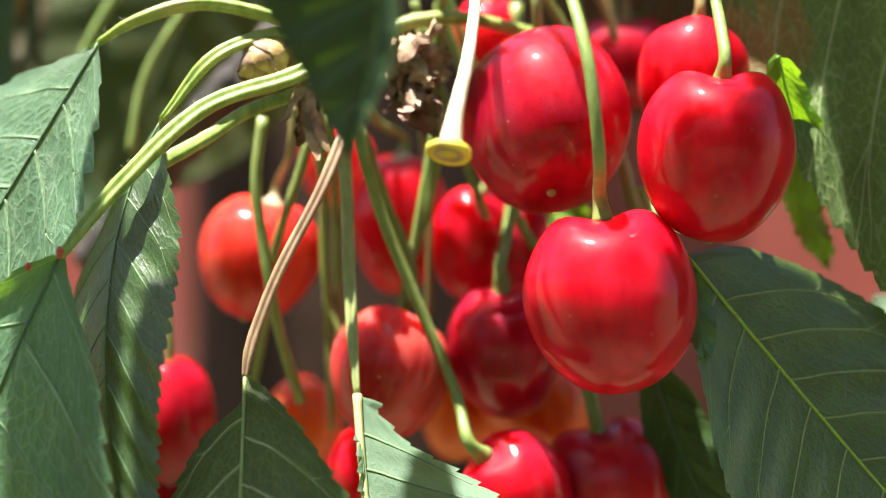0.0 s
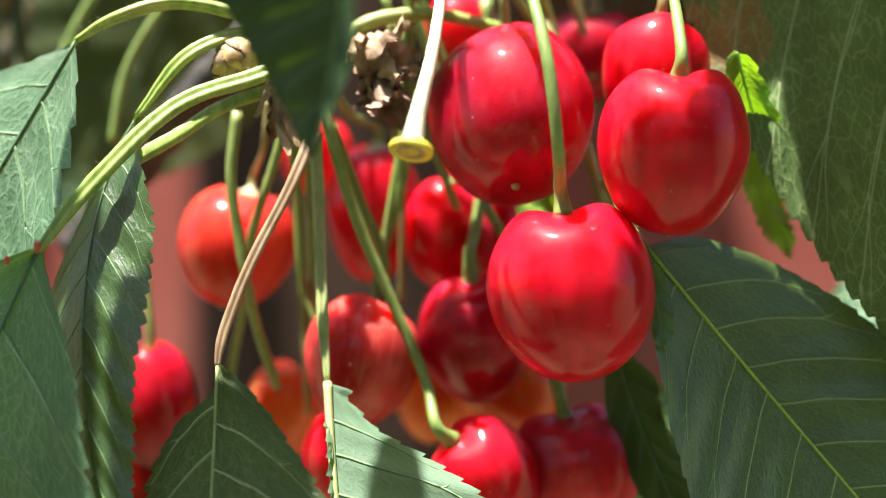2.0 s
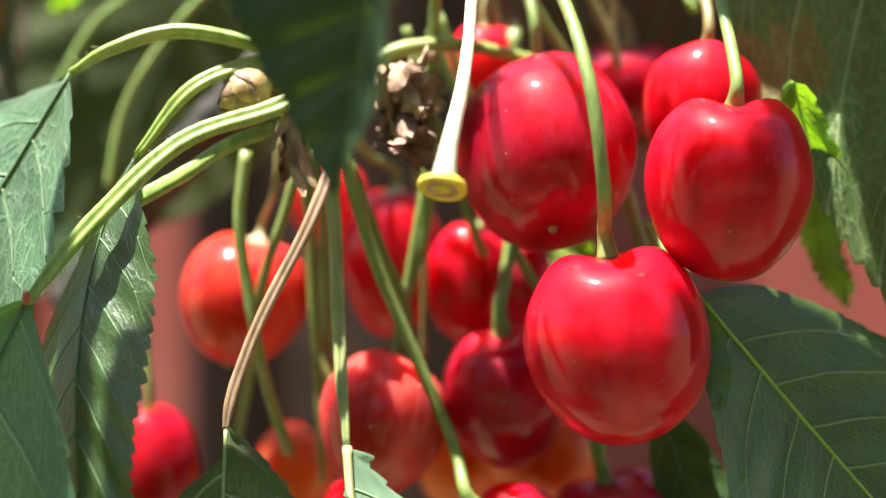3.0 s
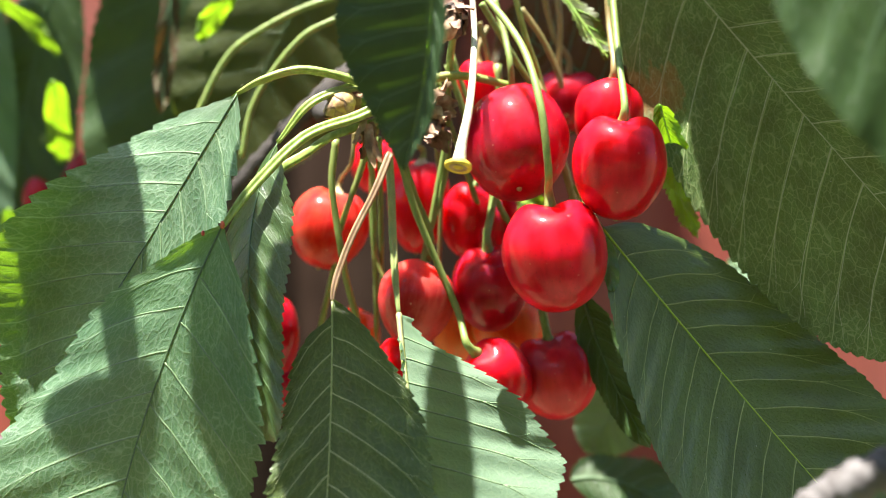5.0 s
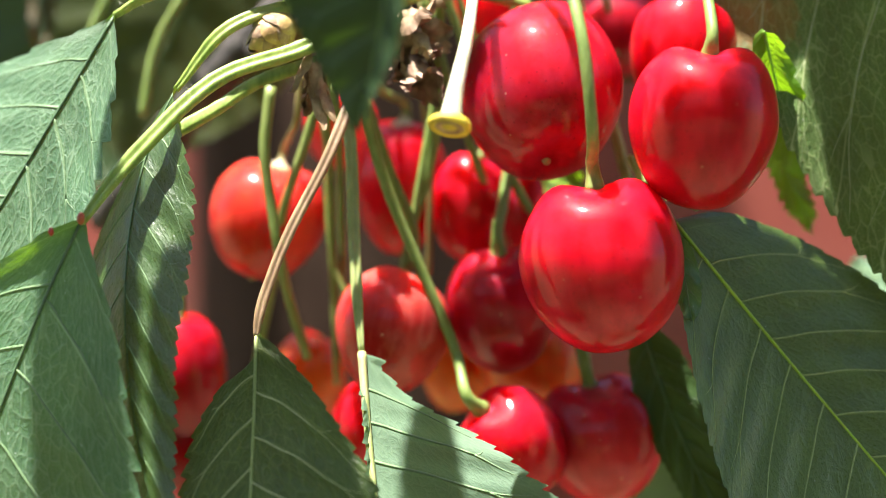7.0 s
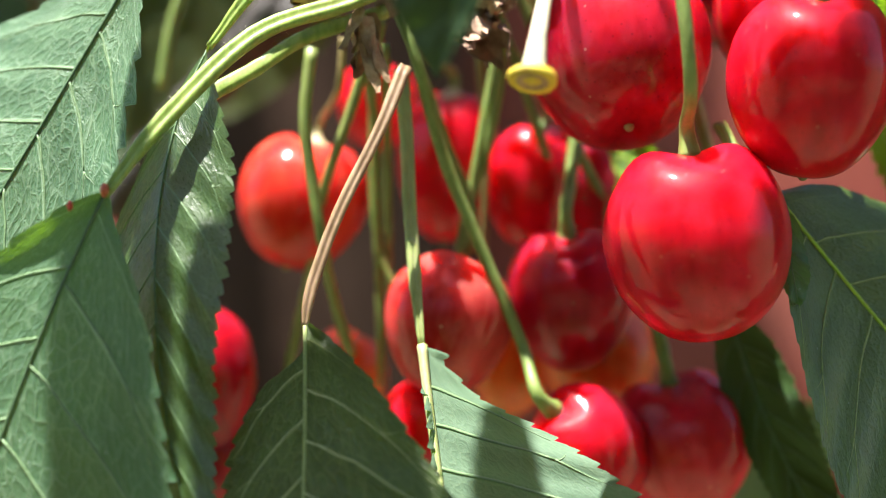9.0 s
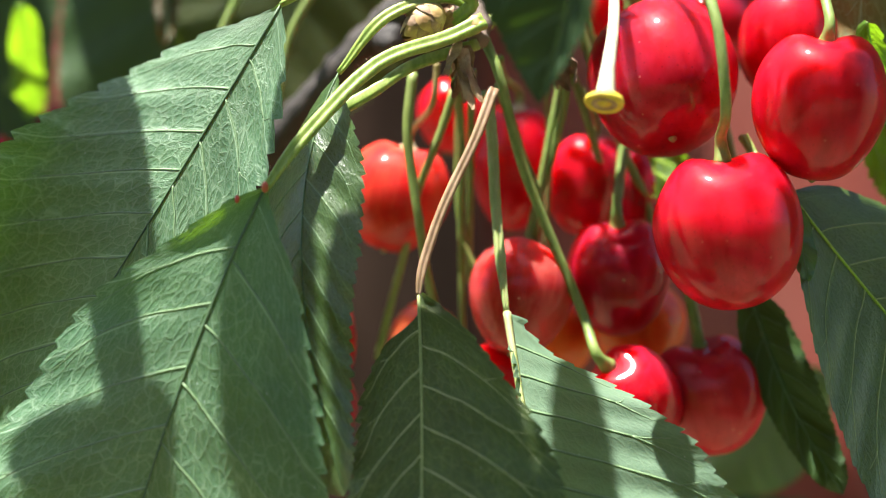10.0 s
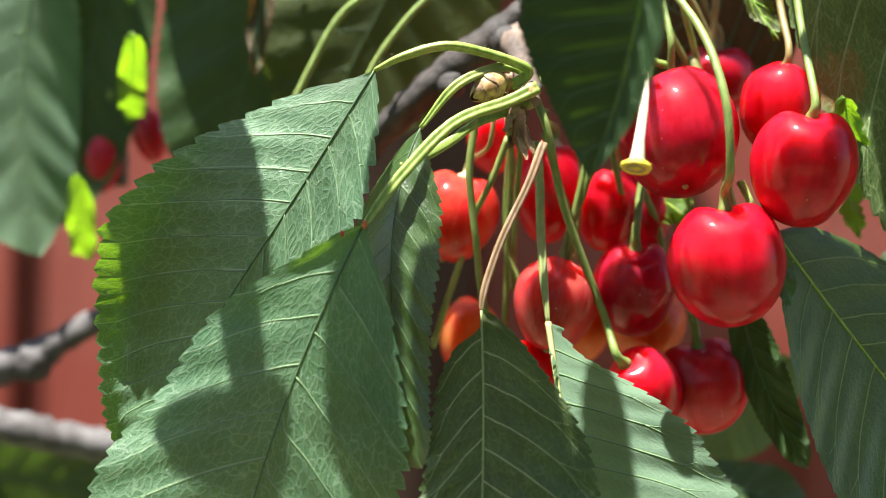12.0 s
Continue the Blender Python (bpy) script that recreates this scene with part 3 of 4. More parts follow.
# ---- leaves ----
def profile(stops, x):
    """A smooth curve through (place, width) stops."""
    k = max(0, min(len(stops) - 2, sum(1 for q, _ in stops if q <= x) - 1))
    (x0, y0), (x1, y1) = stops[k], stops[k + 1]
    before, after = stops[max(0, k - 1)], stops[min(len(stops) - 1, k + 2)]
    m0 = (y1 - before[1]) / (x1 - before[0])
    m1 = (after[1] - y0) / (after[0] - x0)
    h = x1 - x0
    f = min(1.0, max(0.0, (x - x0) / h))
    return max(0.0, y0 * (1 + 2 * f) * (1 - f) ** 2 + m0 * h * f * (1 - f) ** 2 + y1 * f * f * (3 - 2 * f) - m1 * h * f * f * (1 - f))


def leaf(label, stem_end, middle, tip, left, right, facing, fold_left, fold_right, material, vein, petiole=(), petiole_mat=None, petiole_r=0.11,
         teeth=26, pairs=8, wave=0.12, twist=0.0, seed=1, blunt=1.0, wedge=(0.62, 0.62), slant=0.65, tooth=0.13, vein_r=0.022, rib=None, rib_scale=1.0, starts=(0.0, 0.0), curls=(0.0, 0.0), glands=(), hairs=0, shape=None, name="leaf", group="leaves round the cherries"):
    """A toothed leaf along a bent midrib. left and right: its half widths; facing: where its seen face looks; folds: degrees by which a half bends up to that side.
    shape: for each half its widths along the midrib, where it is not the common oval."""
    o = at(stem_end)
    ob = thing(name, o, label, "leaf", group)
    a, m, z = Vector((0, 0, 0)), at(middle) - o, at(tip) - o
    ctrl = 2 * m - 0.5 * (a + z)
    long = (m - a).length + (z - m).length
    face = Vector(facing).normalized()
    rng = random.Random(seed)
    ph = rng.uniform(0, 6)
    peak = [max(((k / 60) ** q) * ((1 - k / 60) ** blunt) for k in range(61)) for q in wedge]

    def place(u, v):
        s = abs(v)
        uu = min(1.0, u + slant * s * u * (1 - u))
        c = (1 - uu) ** 2 * a + 2 * uu * (1 - uu) * ctrl + uu * uu * z
        t = (2 * (1 - uu) * (ctrl - a) + 2 * uu * (z - ctrl)).normalized()
        f = face
        if twist:
            f = Matrix.Rotation(radians(twist) * uu, 3, t) @ f
        n = (f - t * f.dot(t)).normalized()
        side = n.cross(t)
        begin = starts[0] if v < 0 else starts[1]
        w = max(0.0, (u - begin) / (1 - begin))
        if shape:
            half = profile(shape[0 if v < 0 else 1], w) * 0.01 + 0.00005
        else:
            half = (left if v < 0 else right) * 0.01 * (w ** (wedge[0] if v < 0 else wedge[1])) * ((1 - w) ** blunt) / (peak[0] if v < 0 else peak[1]) + 0.00005
        if s > 0.9 and 0.01 < w < 0.985:
            k = u * teeth
            x = k % 1.0
            saw = (1 - (1 - x) ** 2) * 0.8 + (1 - (1 - (2 * k + 0.3) % 1.0) ** 2) * 0.2
            half += (s - 0.9) / 0.1 * saw * tooth * 0.01 * min(1, 6 * (1 - u), 0.2 + 5 * u) * (0.7 + 0.5 * noise.noise((math.floor(k) * 1.7, seed, v)))
        d = s * half
        ang = radians(fold_left if v < 0 else fold_right)
        ang += 0.25 * s * noise.noise((u * 2.2, seed * 3.1, 1.0 if v < 0 else -1.0))
        p = c + side * (math.copysign(1, v) * d * math.cos(ang)) + n * (d * math.sin(ang))
        curl = (curls[0] if v < 0 else curls[1]) * min(1.0, max(0.0, (u - 0.18) / 0.22)) * half * s ** 9
        p += n * (0.45 * curl) - side * (math.copysign(1, v) * 0.14 * curl)
        q = pairs * u + 0.15
        p += n * (0.0007 * min(1.0, 0.5 * max(left, right)) * s * (1 - s * 0.6) * (math.cos(math.tau * (q + 0.5)) - 0.4) * min(1, 5 * u * (1 - u)))
        p += n * (wave * 0.01 * s * s * math.sin(math.tau * 2.3 * u + ph + (2.0 if v < 0 else 0.0)))
        return p, n

    bm = bmesh.new()
    uvl = bm.loops.layers.uv.new("blade")
    rbl = bm.loops.layers.uv.new("ribs")
    ribs = {}
    nu, nv = teeth * 6, 14
    vs = [-1, -0.9] + [k / (nv - 2) * 0.9 for k in range(-(nv - 3), nv - 2)] + [0.9, 1]
    grid, where = [], {}
    for i in range(nu + 1):
        row = []
        for v in vs:
            p, n = place(i / nu, v)
            vert = bm.verts.new(p)
            where[vert] = (i / nu * long * 100 + seed * 3.0, v * (left if v < 0 else right) + seed)
            ribs[vert] = ((i / nu - 0.045 * abs(v) ** 2.2 - (0.025 if v > 0 else 0.0)) * pairs + 0.05 + 40 * seed, v * (left if v < 0 else right))
            row.append(vert)
        grid.append(row)
    for ra, rb in zip(grid, grid[1:]):
        for j in range(len(vs) - 1):
            f = bm.faces.new((ra[j], ra[j + 1], rb[j + 1], rb[j]))
            for loop in f.loops:
                loop[uvl].uv = where[loop.vert]
                loop[rbl].uv = ribs[loop.vert]
    blade = part("blade", bm, material, ob)
    if petiole:
        line = [at(p) - o for p in petiole] + [a]
        pr = petiole_r * 0.0085
        part("petiole", tube(line, [pr * 1.2, pr, pr, pr * 0.95, pr * 0.5], 30, 16, 0.08, seed=seed, groove=0.55), petiole_mat or PETIOLE, ob)
        if hairs:
            bm = bmesh.new()
            path = smooth_line(line, 60)
            for k in range(hairs):
                i = rng.randrange(4, 58)
                root = path[i].lerp(path[i + 1], rng.random())
                along = (path[i + 1] - path[i]).normalized()
                out = Vector((rng.uniform(-1, 1), rng.uniform(-1, 1), rng.uniform(-1, 1)))
                out = (out - along * out.dot(along)).normalized()
                end = root + out * (pr + rng.uniform(0.0003, 0.0009)) + along * rng.uniform(-0.0004, 0.0006)
                s0, s1 = along * 0.000018, along.cross(out) * 0.000018
                foot = root + out * pr * 0.8
                ring = [bm.verts.new(foot + d) for d in (s0, s1, -s0, -s1)]
                top = bm.verts.new(end)
                for j in range(4):
                    bm.faces.new((ring[j], ring[(j + 1) % 4], top))
            tagged(part("hairs", bm, STALK_WHITE, ob, "fine white hairs along the stalk"), kind="stuff")
    for p, r, gland_mat in glands:
        bm = bmesh.new()
        bmesh.ops.create_icosphere(bm, subdivisions=2, radius=r * 0.01)
        bmesh.ops.scale(bm, vec=(0.8, 0.8, 1.3), verts=bm.verts)
        bmesh.ops.translate(bm, vec=at(p) - o, verts=bm.verts)
        part("gland", bm, gland_mat, ob, "small raised gland at the blade's base")
    rr = vein_r * 0.01
    ribline = [place(k / 16 * 0.985, 0)[0] + place(k / 16 * 0.985, 0)[1] * rr * 0.4 for k in range(17)]
    part("midrib", tube(ribline, [rr * q * rib_scale for q in (3.2, 2.4, 1.6, 0.7)], 40, 6), rib or vein, blade)
    for sgn in (-1, 1):
        for k in range(1, pairs + 1):
            u0 = (k - 0.05) / pairs + rng.uniform(-0.004, 0.004) + (0.025 if sgn > 0 else 0)
            if not 0.03 + starts[0 if sgn < 0 else 1] < u0 < 0.9:
                continue
            fork = rng.uniform(0.62, 0.78)
            lean = rng.uniform(0.038, 0.052)

            def run(v0, v1, shift0, shift1, r0, r1, steps):
                pts = []
                for q in range(steps + 1):
                    f = q / steps
                    v = v0 + (v1 - v0) * f
                    u1 = min(0.97, u0 + lean * v ** 2.2 + shift0 + (shift1 - shift0) * f ** 1.3 + 0.004 * noise.noise((v * 5, k * 3.3 + seed, sgn)))
                    p, n = place(u1, sgn * max(v, 1e-3))
                    pts.append(p + n * rr * 0.05)
                part("vein", tube(pts, [rr * r0, rr * (r0 + r1) / 2, rr * r1], 3 * steps, 5), vein, blade)

            run(0.0, fork, 0.0, 0.0, 1.2, 0.7, 6)
            run(fork, 0.95, 0.0, 0.3 / pairs, 0.65, 0.25, 4)
            run(fork, 0.90, 0.0, -0.28 / pairs, 0.6, 0.2, 4)
    return ob


leaf("large toothed green leaf, half sunlit and half shaded", (-7.15, -0.80, 3.68), (-9.60, -0.90, -0.40), (-12.10, -0.90, -4.30), 2.7, 1.3, (0.0, -0.85, 0.52), -4, -6, UPPER, VEIN_PALE,
     [(-4.39, -0.30, 3.48), (-4.07, -0.50, 3.79), (-4.82, -0.60, 4.07), (-5.73, -0.80, 4.20), (-6.57, -0.90, 3.96)], hairs=90, seed=1, teeth=27, tooth=0.27, rib=VEIN_DARK, rib_scale=0.5, petiole_r=0.12, vein_r=0.016, pairs=12, curls=(1.1, 0.0),
     shape=(((0, 0.02), (0.013, 0.14), (0.03, 0.42), (0.06, 0.98), (0.10, 1.50), (0.152, 2.05), (0.21, 2.50), (0.285, 2.75), (0.38, 2.85), (0.49, 2.65), (0.61, 2.05), (0.72, 1.3), (0.84, 0.65), (1, 0)),
            ((0, 0.04), (0.043, 0.52), (0.10, 0.92), (0.16, 1.2), (0.22, 1.3), (0.4, 1.1), (0.6, 0.8), (0.8, 0.45), (1, 0))))
leaf("broad toothed green leaf hanging below, streaked by sun and shade", (-7.22, -2.00, 0.57), (-9.1, -2.10, -4.40), (-10.0, -2.10, -9.5), 2.9, 2.6, (-0.06, -0.9, 0.42), 4, -6, UPPER, VEIN_PALE,
     [(-3.89, -0.50, 3.45), (-4.46, -0.70, 3.14), (-5.57, -1.20, 2.63), (-6.63, -1.70, 1.45)], hairs=110, seed=2, teeth=34, tooth=0.21, rib=VEIN_DARK, rib_scale=0.5, petiole_r=0.145, vein_r=0.016, pairs=11,
     shape=(((0, 0.02), (0.013, 0.25), (0.045, 0.62), (0.083, 1.06), (0.115, 1.48), (0.173, 2.0), (0.235, 2.25), (0.295, 2.46), (0.365, 2.88), (0.443, 3.02), (0.6, 2.7), (0.8, 1.5), (1, 0)),
            ((0, 0.05), (0.018, 0.30), (0.05, 0.86), (0.095, 1.42), (0.147, 1.88), (0.208, 2.30), (0.27, 2.50), (0.4, 2.6), (0.6, 2.2), (0.8, 1.25), (1, 0))),
     glands=(((-7.18, -2.12, 0.62), 0.07, GLAND_RED), ((-7.60, -2.12, 0.44), 0.05, GLAND_RED)))
leaf("narrow folded dark leaf with a shiny patch", (-6.2, -0.90, 2.55), (-6.68, -1.70, -0.3), (-5.95, -2.20, -4.0), 1.5, 0.95, (-0.13, -0.77, 0.62), -34, 4, GLOSSY, VEIN_PALE,
     [(-4.00, -0.20, 3.76), (-4.58, -0.40, 3.86), (-5.49, -0.80, 3.44)], seed=3, teeth=34, petiole_r=0.12, wave=0.1, rib=VEIN_DARK, rib_scale=0.6, tooth=0.12, vein_r=0.011, pairs=10,
     shape=(((0, 0.02), (0.03, 0.5), (0.168, 1.3), (0.292, 1.5), (0.41, 1.5), (0.545, 1.4), (0.682, 1.2), (0.863, 0.9), (1, 0.1)),
            ((0, 0.05), (0.015, 0.08), (0.065, 0.42), (0.165, 0.82), (0.295, 0.90), (0.398, 0.82), (0.555, 0.60), (0.728, 0.40), (0.902, 0.2), (1, 0))))
leaf("dark green leaf hanging in the shade on a tan stalk", (-4.90, -1.33, -1.02), (-4.80, -2.60, -5.0), (-5.00, -3.60, -9.44), 1.3, 2.4, (-0.1, -0.97, 0.12), 4, 4, RUMPLED, VEIN_CREAM,
     [(-3.72, -0.40, 2.35), (-4.02, -0.70, 1.5), (-4.52, -1.00, 0.4), (-4.79, -1.20, -0.4), (-4.87, -1.29, -0.75)], PETIOLE_TAN, seed=4, teeth=44, petiole_r=0.095, pairs=13, rib=VEIN_DIM, vein_r=0.013, rib_scale=0.65, tooth=0.13,
     shape=(((0, 0.0), (0.028, 0.03), (0.036, 0.16), (0.052, 0.48), (0.105, 0.82), (0.17, 0.93), (0.23, 1.0), (0.4, 1.25), (0.6, 1.2), (0.8, 0.8), (1, 0)),
            ((0, 0.08), (0.016, 0.30), (0.032, 0.5), (0.062, 0.82), (0.112, 1.24), (0.165, 1.65), (0.21, 1.92), (0.27, 2.08), (0.45, 2.35), (0.6, 2.1), (0.8, 1.2), (1, 0))))
leaf("pale underside of a toothed leaf with a ragged upper corner", (-3.52, -0.40, -1.30), (-3.10, -1.60, -3.75), (-2.4, -3.00, -7.0), 1.2, 3.1, (0.3, -0.85, 0.45), -10, 4, UNDER, VEIN_PALE,
     [(-3.83, 0.20, 2.4), (-3.75, 0.10, 1.6), (-3.70, 0.00, 0.6), (-3.62, -0.20, -0.4)], PETIOLE_PALE, seed=5, teeth=32, petiole_r=0.11, pairs=10, rib=PETIOLE_PALE, rib_scale=1.0, vein_r=0.022, tooth=0.16,
     shape=(((0, 0.0), (0.25, 0.02), (0.3, 0.15), (0.4, 0.5), (0.55, 1.0), (0.75, 0.9), (1, 0)),
            ((0, 0.05), (0.006, 0.28), (0.014, 0.36), (0.022, 0.26), (0.05, 0.42), (0.083, 0.62), (0.133, 1.05), (0.18, 1.46), (0.265, 2.0), (0.352, 2.5), (0.435, 2.8), (0.52, 3.1), (0.7, 2.4), (0.85, 1.3), (1, 0))))
leaf("dark green shaded leaf with a bright lime midrib", (1.10, -0.20, 0.62), (4.05, 0.05, -2.95), (7.70, -0.90, -7.30), 2.7, 2.5, (0.1, -0.95, 0.3), 4, 0, SHADED, VEIN_DIM,
     [(0.53, 0.80, 1.68), (0.77, 0.30, 1.09)], seed=6, teeth=44, petiole_r=0.09, pairs=13, rib=VEIN_LIME, tooth=0.07, vein_r=0.012, rib_scale=0.7,
     shape=(((0, 0.03), (0.028, 0.30), (0.08, 0.95), (0.125, 1.33), (0.177, 1.70), (0.242, 2.06), (0.302, 2.32), (0.37, 2.58), (0.45, 2.72), (0.6, 2.5), (0.8, 1.4), (1, 0)),
            ((0, 0.10), (0.02, 0.6), (0.048, 0.97), (0.113, 1.48), (0.163, 1.75), (0.223, 1.98), (0.307, 2.2), (0.403, 2.38), (0.535, 2.5), (0.7, 2.0), (0.85, 1.1), (1, 0))))
# The pale underside material replaces the sun that doesn't reach this leaflet.
leaf("small pointed leaflet at the foot of the shaded leaf, its sunlight put into the pale colour", (1.10, -0.40, 0.40), (1.20, -0.50, -0.20), (1.30, -0.50, -0.80), 0.17, 0.2, (-0.2, -0.75, 0.6), 6, 6, UNDER, VEIN_PALE, seed=31, teeth=12, pairs=5, tooth=0.03, vein_r=0.006, wedge=(0.4, 0.4), blunt=0.8)
leaf("dark narrow leaf hanging behind the cluster", (0.70, 1.30, -0.85), (1.30, 1.30, -2.65), (2.25, 1.20, -4.45), 0.5, 0.5, (-0.2, -0.95, 0.1), 6, 4, DARK, VEIN_DARK, seed=7, teeth=26, vein_r=0.012, tooth=0.06,
     shape=(((0, 0.1), (0.1, 0.36), (0.3, 0.42), (0.6, 0.36), (0.85, 0.2), (1, 0)), ((0, 0.1), (0.1, 0.42), (0.3, 0.52), (0.6, 0.42), (0.85, 0.22), (1, 0))))
leaf("large shaded leaf with fine pale veins and a bitten sunlit edge", (1.49, 1.00, 8.54), (5.40, 0.40, 3.64), (9.64, -0.40, -1.71), 3.3, 3.2, (0.0, -0.97, -0.2), 3, 4, MOTTLED, VEIN_CREAM,
     seed=8, vein_r=0.012, teeth=40, pairs=13, rib=VEIN_CREAM, rib_scale=0.6, tooth=0.14, wave=0.2, blunt=0.62)
# Separate bright leaf, added in place of the large leaf's own sunlit edge.
leaf("small bright green leaf added for the sunlit edge of the large shaded leaf", (2.40, -0.10, 3.45), (2.78, 0.55, 2.40), (3.22, 1.20, 1.36), 0.27, 0.27, (0.1, -0.75, -0.65), 0, 0, THIN, VEIN_YOUNG, seed=9, teeth=9, pairs=5, vein_r=0.008, wedge=(0.35, 0.35), blunt=0.5)
leaf("grey-green leaf hanging close to the viewer", (3.87, -8.00, 8.12), (5.06, -8.00, 4.80), (6.70, -8.20, 0.59), 1.6, 1.75, (-0.2, -0.95, 0.1), 0, 0, DARK, VEIN_DARK, seed=10, teeth=40, rib=VEIN_DARK)
leaf("hanging leaf folded along its midrib, tip down, its shade put into the dark green", (-2.42, -5.73, 5.62), (-2.55, -4.85, 3.75), (-3.1, -3.9, 1.6), 2.2, 1.4, (-0.42, -0.80, -0.48), 0, 45, DEEP_SHADE, VEIN_DARK, seed=11, teeth=30, tooth=0.12, rib=VEIN_YOUNG, rib_scale=0.4, vein_r=0.010, wave=0.05,
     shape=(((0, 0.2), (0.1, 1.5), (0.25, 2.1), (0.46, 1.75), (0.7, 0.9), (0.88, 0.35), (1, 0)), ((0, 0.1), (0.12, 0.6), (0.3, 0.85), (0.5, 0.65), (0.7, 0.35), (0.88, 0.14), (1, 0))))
# Behind.
leaf("large olive leaf in the shade behind the cluster", (-4.93, 4.00, 9.85), (-7.19, 5.00, 6.20), (-9.14, 5.60, 2.14), 2.6, 2.6, (0.1, -0.97, 0.1), 0, 0, OLIVE, VEIN_DARK, seed=12, vein_r=0.010, teeth=36)
leaf("dark green leaf behind the cluster", (-7.77, 5.50, 10.68), (-10.11, 6.20, 6.47), (-11.69, 6.60, 0.64), 2.5, 3.1, (0.1, -0.97, 0.15), 0, 0, DARK, VEIN_DARK, seed=13, vein_r=0.010, teeth=36)
leaf("brown-edged narrow leaf hanging behind", (-9.94, 4.50, 8.87), (-10.21, 4.60, 6.15), (-10.38, 4.60, 4.02), 0.24, 0.22, (0.3, -0.95, 0.0), 20, 20, RUST, VEIN_DARK, seed=14, teeth=20, pairs=6)
leaf("sunlit grey-green leaf on the branch behind", (-15.92, 6.50, 8.22), (-16.57, 6.50, 4.07), (-16.05, 6.50, -0.58), 2.4, 1.4, (0.2, -0.75, 0.6), 0, 0, UNDER, VEIN_PALE, seed=15, vein_r=0.010, teeth=36)
leaf("dark leaf on the branch behind", (-13.91, 7.00, 9.23), (-15.04, 7.20, 4.62), (-15.75, 7.40, 0.21), 1.3, 1.5, (0.0, -1, 0.1), 0, 0, DARK, VEIN_DARK, seed=16, vein_r=0.010, teeth=36)
leaf("small leaf glowing yellow-green in the sun", (-13.3, 4.60, 4.9), (-13.6, 5.80, 3.95), (-13.9, 7.00, 2.95), 0.33, 0.33, (0.1, -0.75, -0.65), 0, 0, THIN, VEIN_LIME, seed=17, wedge=(0.35, 0.35), blunt=0.45, tooth=0.04, vein_r=0.01, teeth=16, pairs=6)
leaf("small leaf glowing yellow-green in the sun", (-14.80, 5.40, 1.53), (-14.92, 6.20, 0.39), (-15.04, 7.00, -0.60), 0.34, 0.34, (0.1, -0.75, -0.65), 0, 0, THIN, VEIN_LIME, seed=18, wedge=(0.35, 0.35), blunt=0.45, tooth=0.04, vein_r=0.01, teeth=16, pairs=6)
leaf("thin green leaf behind the large shaded leaf", (2.55, 1.20, 2.35), (3.05, 1.70, 1.45), (3.52, 2.20, 0.58), 0.2, 0.16, (0.1, -0.75, -0.65), 0, 0, THIN, VEIN_YOUNG, seed=19, teeth=14, pairs=5, vein_r=0.008)
leaf("yellow-green young leaf between the cherries", (-1.02, 2.40, 1.94), (-0.84, 2.30, 1.35), (-0.95, 2.20, 0.78), 0.5, 0.6, (0, -0.95, 0.2), 0, 0, THIN, VEIN_LIME, seed=20, teeth=16, pairs=5)
leaf("dark leaf below the cluster with a sunlit spot", (0.52, 5.00, -5.69), (1.99, 5.00, -5.82), (3.74, 5.00, -6.83), 0.8, 0.9, (0.1, -0.8, 0.6), 0, 0, DARK, VEIN_DARK, seed=21, teeth=24)
leaf("pale green leaf behind the lowest cherry", (3.13, 6.00, -2.61), (1.92, 6.00, -3.83), (0.93, 6.00, -5.05), 1.0, 1.0, (0.0, -0.95, 0.3), 0, 0, UNDER, VEIN_PALE, seed=22, teeth=24)
leaf("bright pale leaf tip behind the shaded leaves", (6.36, 4.00, -0.80), (5.51, 4.00, -0.37), (4.45, 4.00, -0.01), 0.6, 0.6, (0.0, -0.7, 0.7), 0, 0, UNDER, VEIN_PALE, seed=23, teeth=20)
leaf("rusty brown leaf underside behind the stems", (1.96, 4.00, 3.99), (0.37, 4.20, 5.21), (-1.39, 4.40, 6.31), 2.3, 2.0, (0.0, -0.95, -0.2), 0, 0, RUST, VEIN_DARK, seed=24, teeth=26)
leaf("light green folded leaf above the cherries", (-0.24, 1.60, 7.09), (0.70, 1.40, 5.66), (1.33, 1.20, 4.73), 0.18, 0.3, (0.1, -0.8, 0.5), 20, 20, OLIVE, VEIN_YOUNG, seed=25, teeth=18, pairs=6)
leaf("dark green leaf low behind the branch", (-19.06, 9.00, -6.75), (-16.09, 9.00, -6.97), (-12.79, 9.00, -8.44), 1.5, 1.6, (0.1, -0.9, -0.3), 0, 0, DARK, VEIN_DARK, seed=26, teeth=24)
leaf("small leaf glowing yellow-green in the sun", (-15.83, 5.00, 7.66), (-14.53, 5.50, 6.85), (-13.69, 6.00, 5.84), 0.24, 0.24, (0.1, -0.75, -0.65), 0, 0, THIN, VEIN_LIME, seed=27, tooth=0.04, vein_r=0.01, teeth=14, pairs=5)
leaf("small leaf glowing yellow-green in the sun", (-8.09, 3.40, 6.93), (-8.76, 3.80, 6.50), (-9.26, 4.20, 5.83), 0.28, 0.28, (0.1, -0.75, -0.65), 0, 0, THIN, VEIN_LIME, seed=28, tooth=0.04, vein_r=0.01, teeth=14, pairs=5)


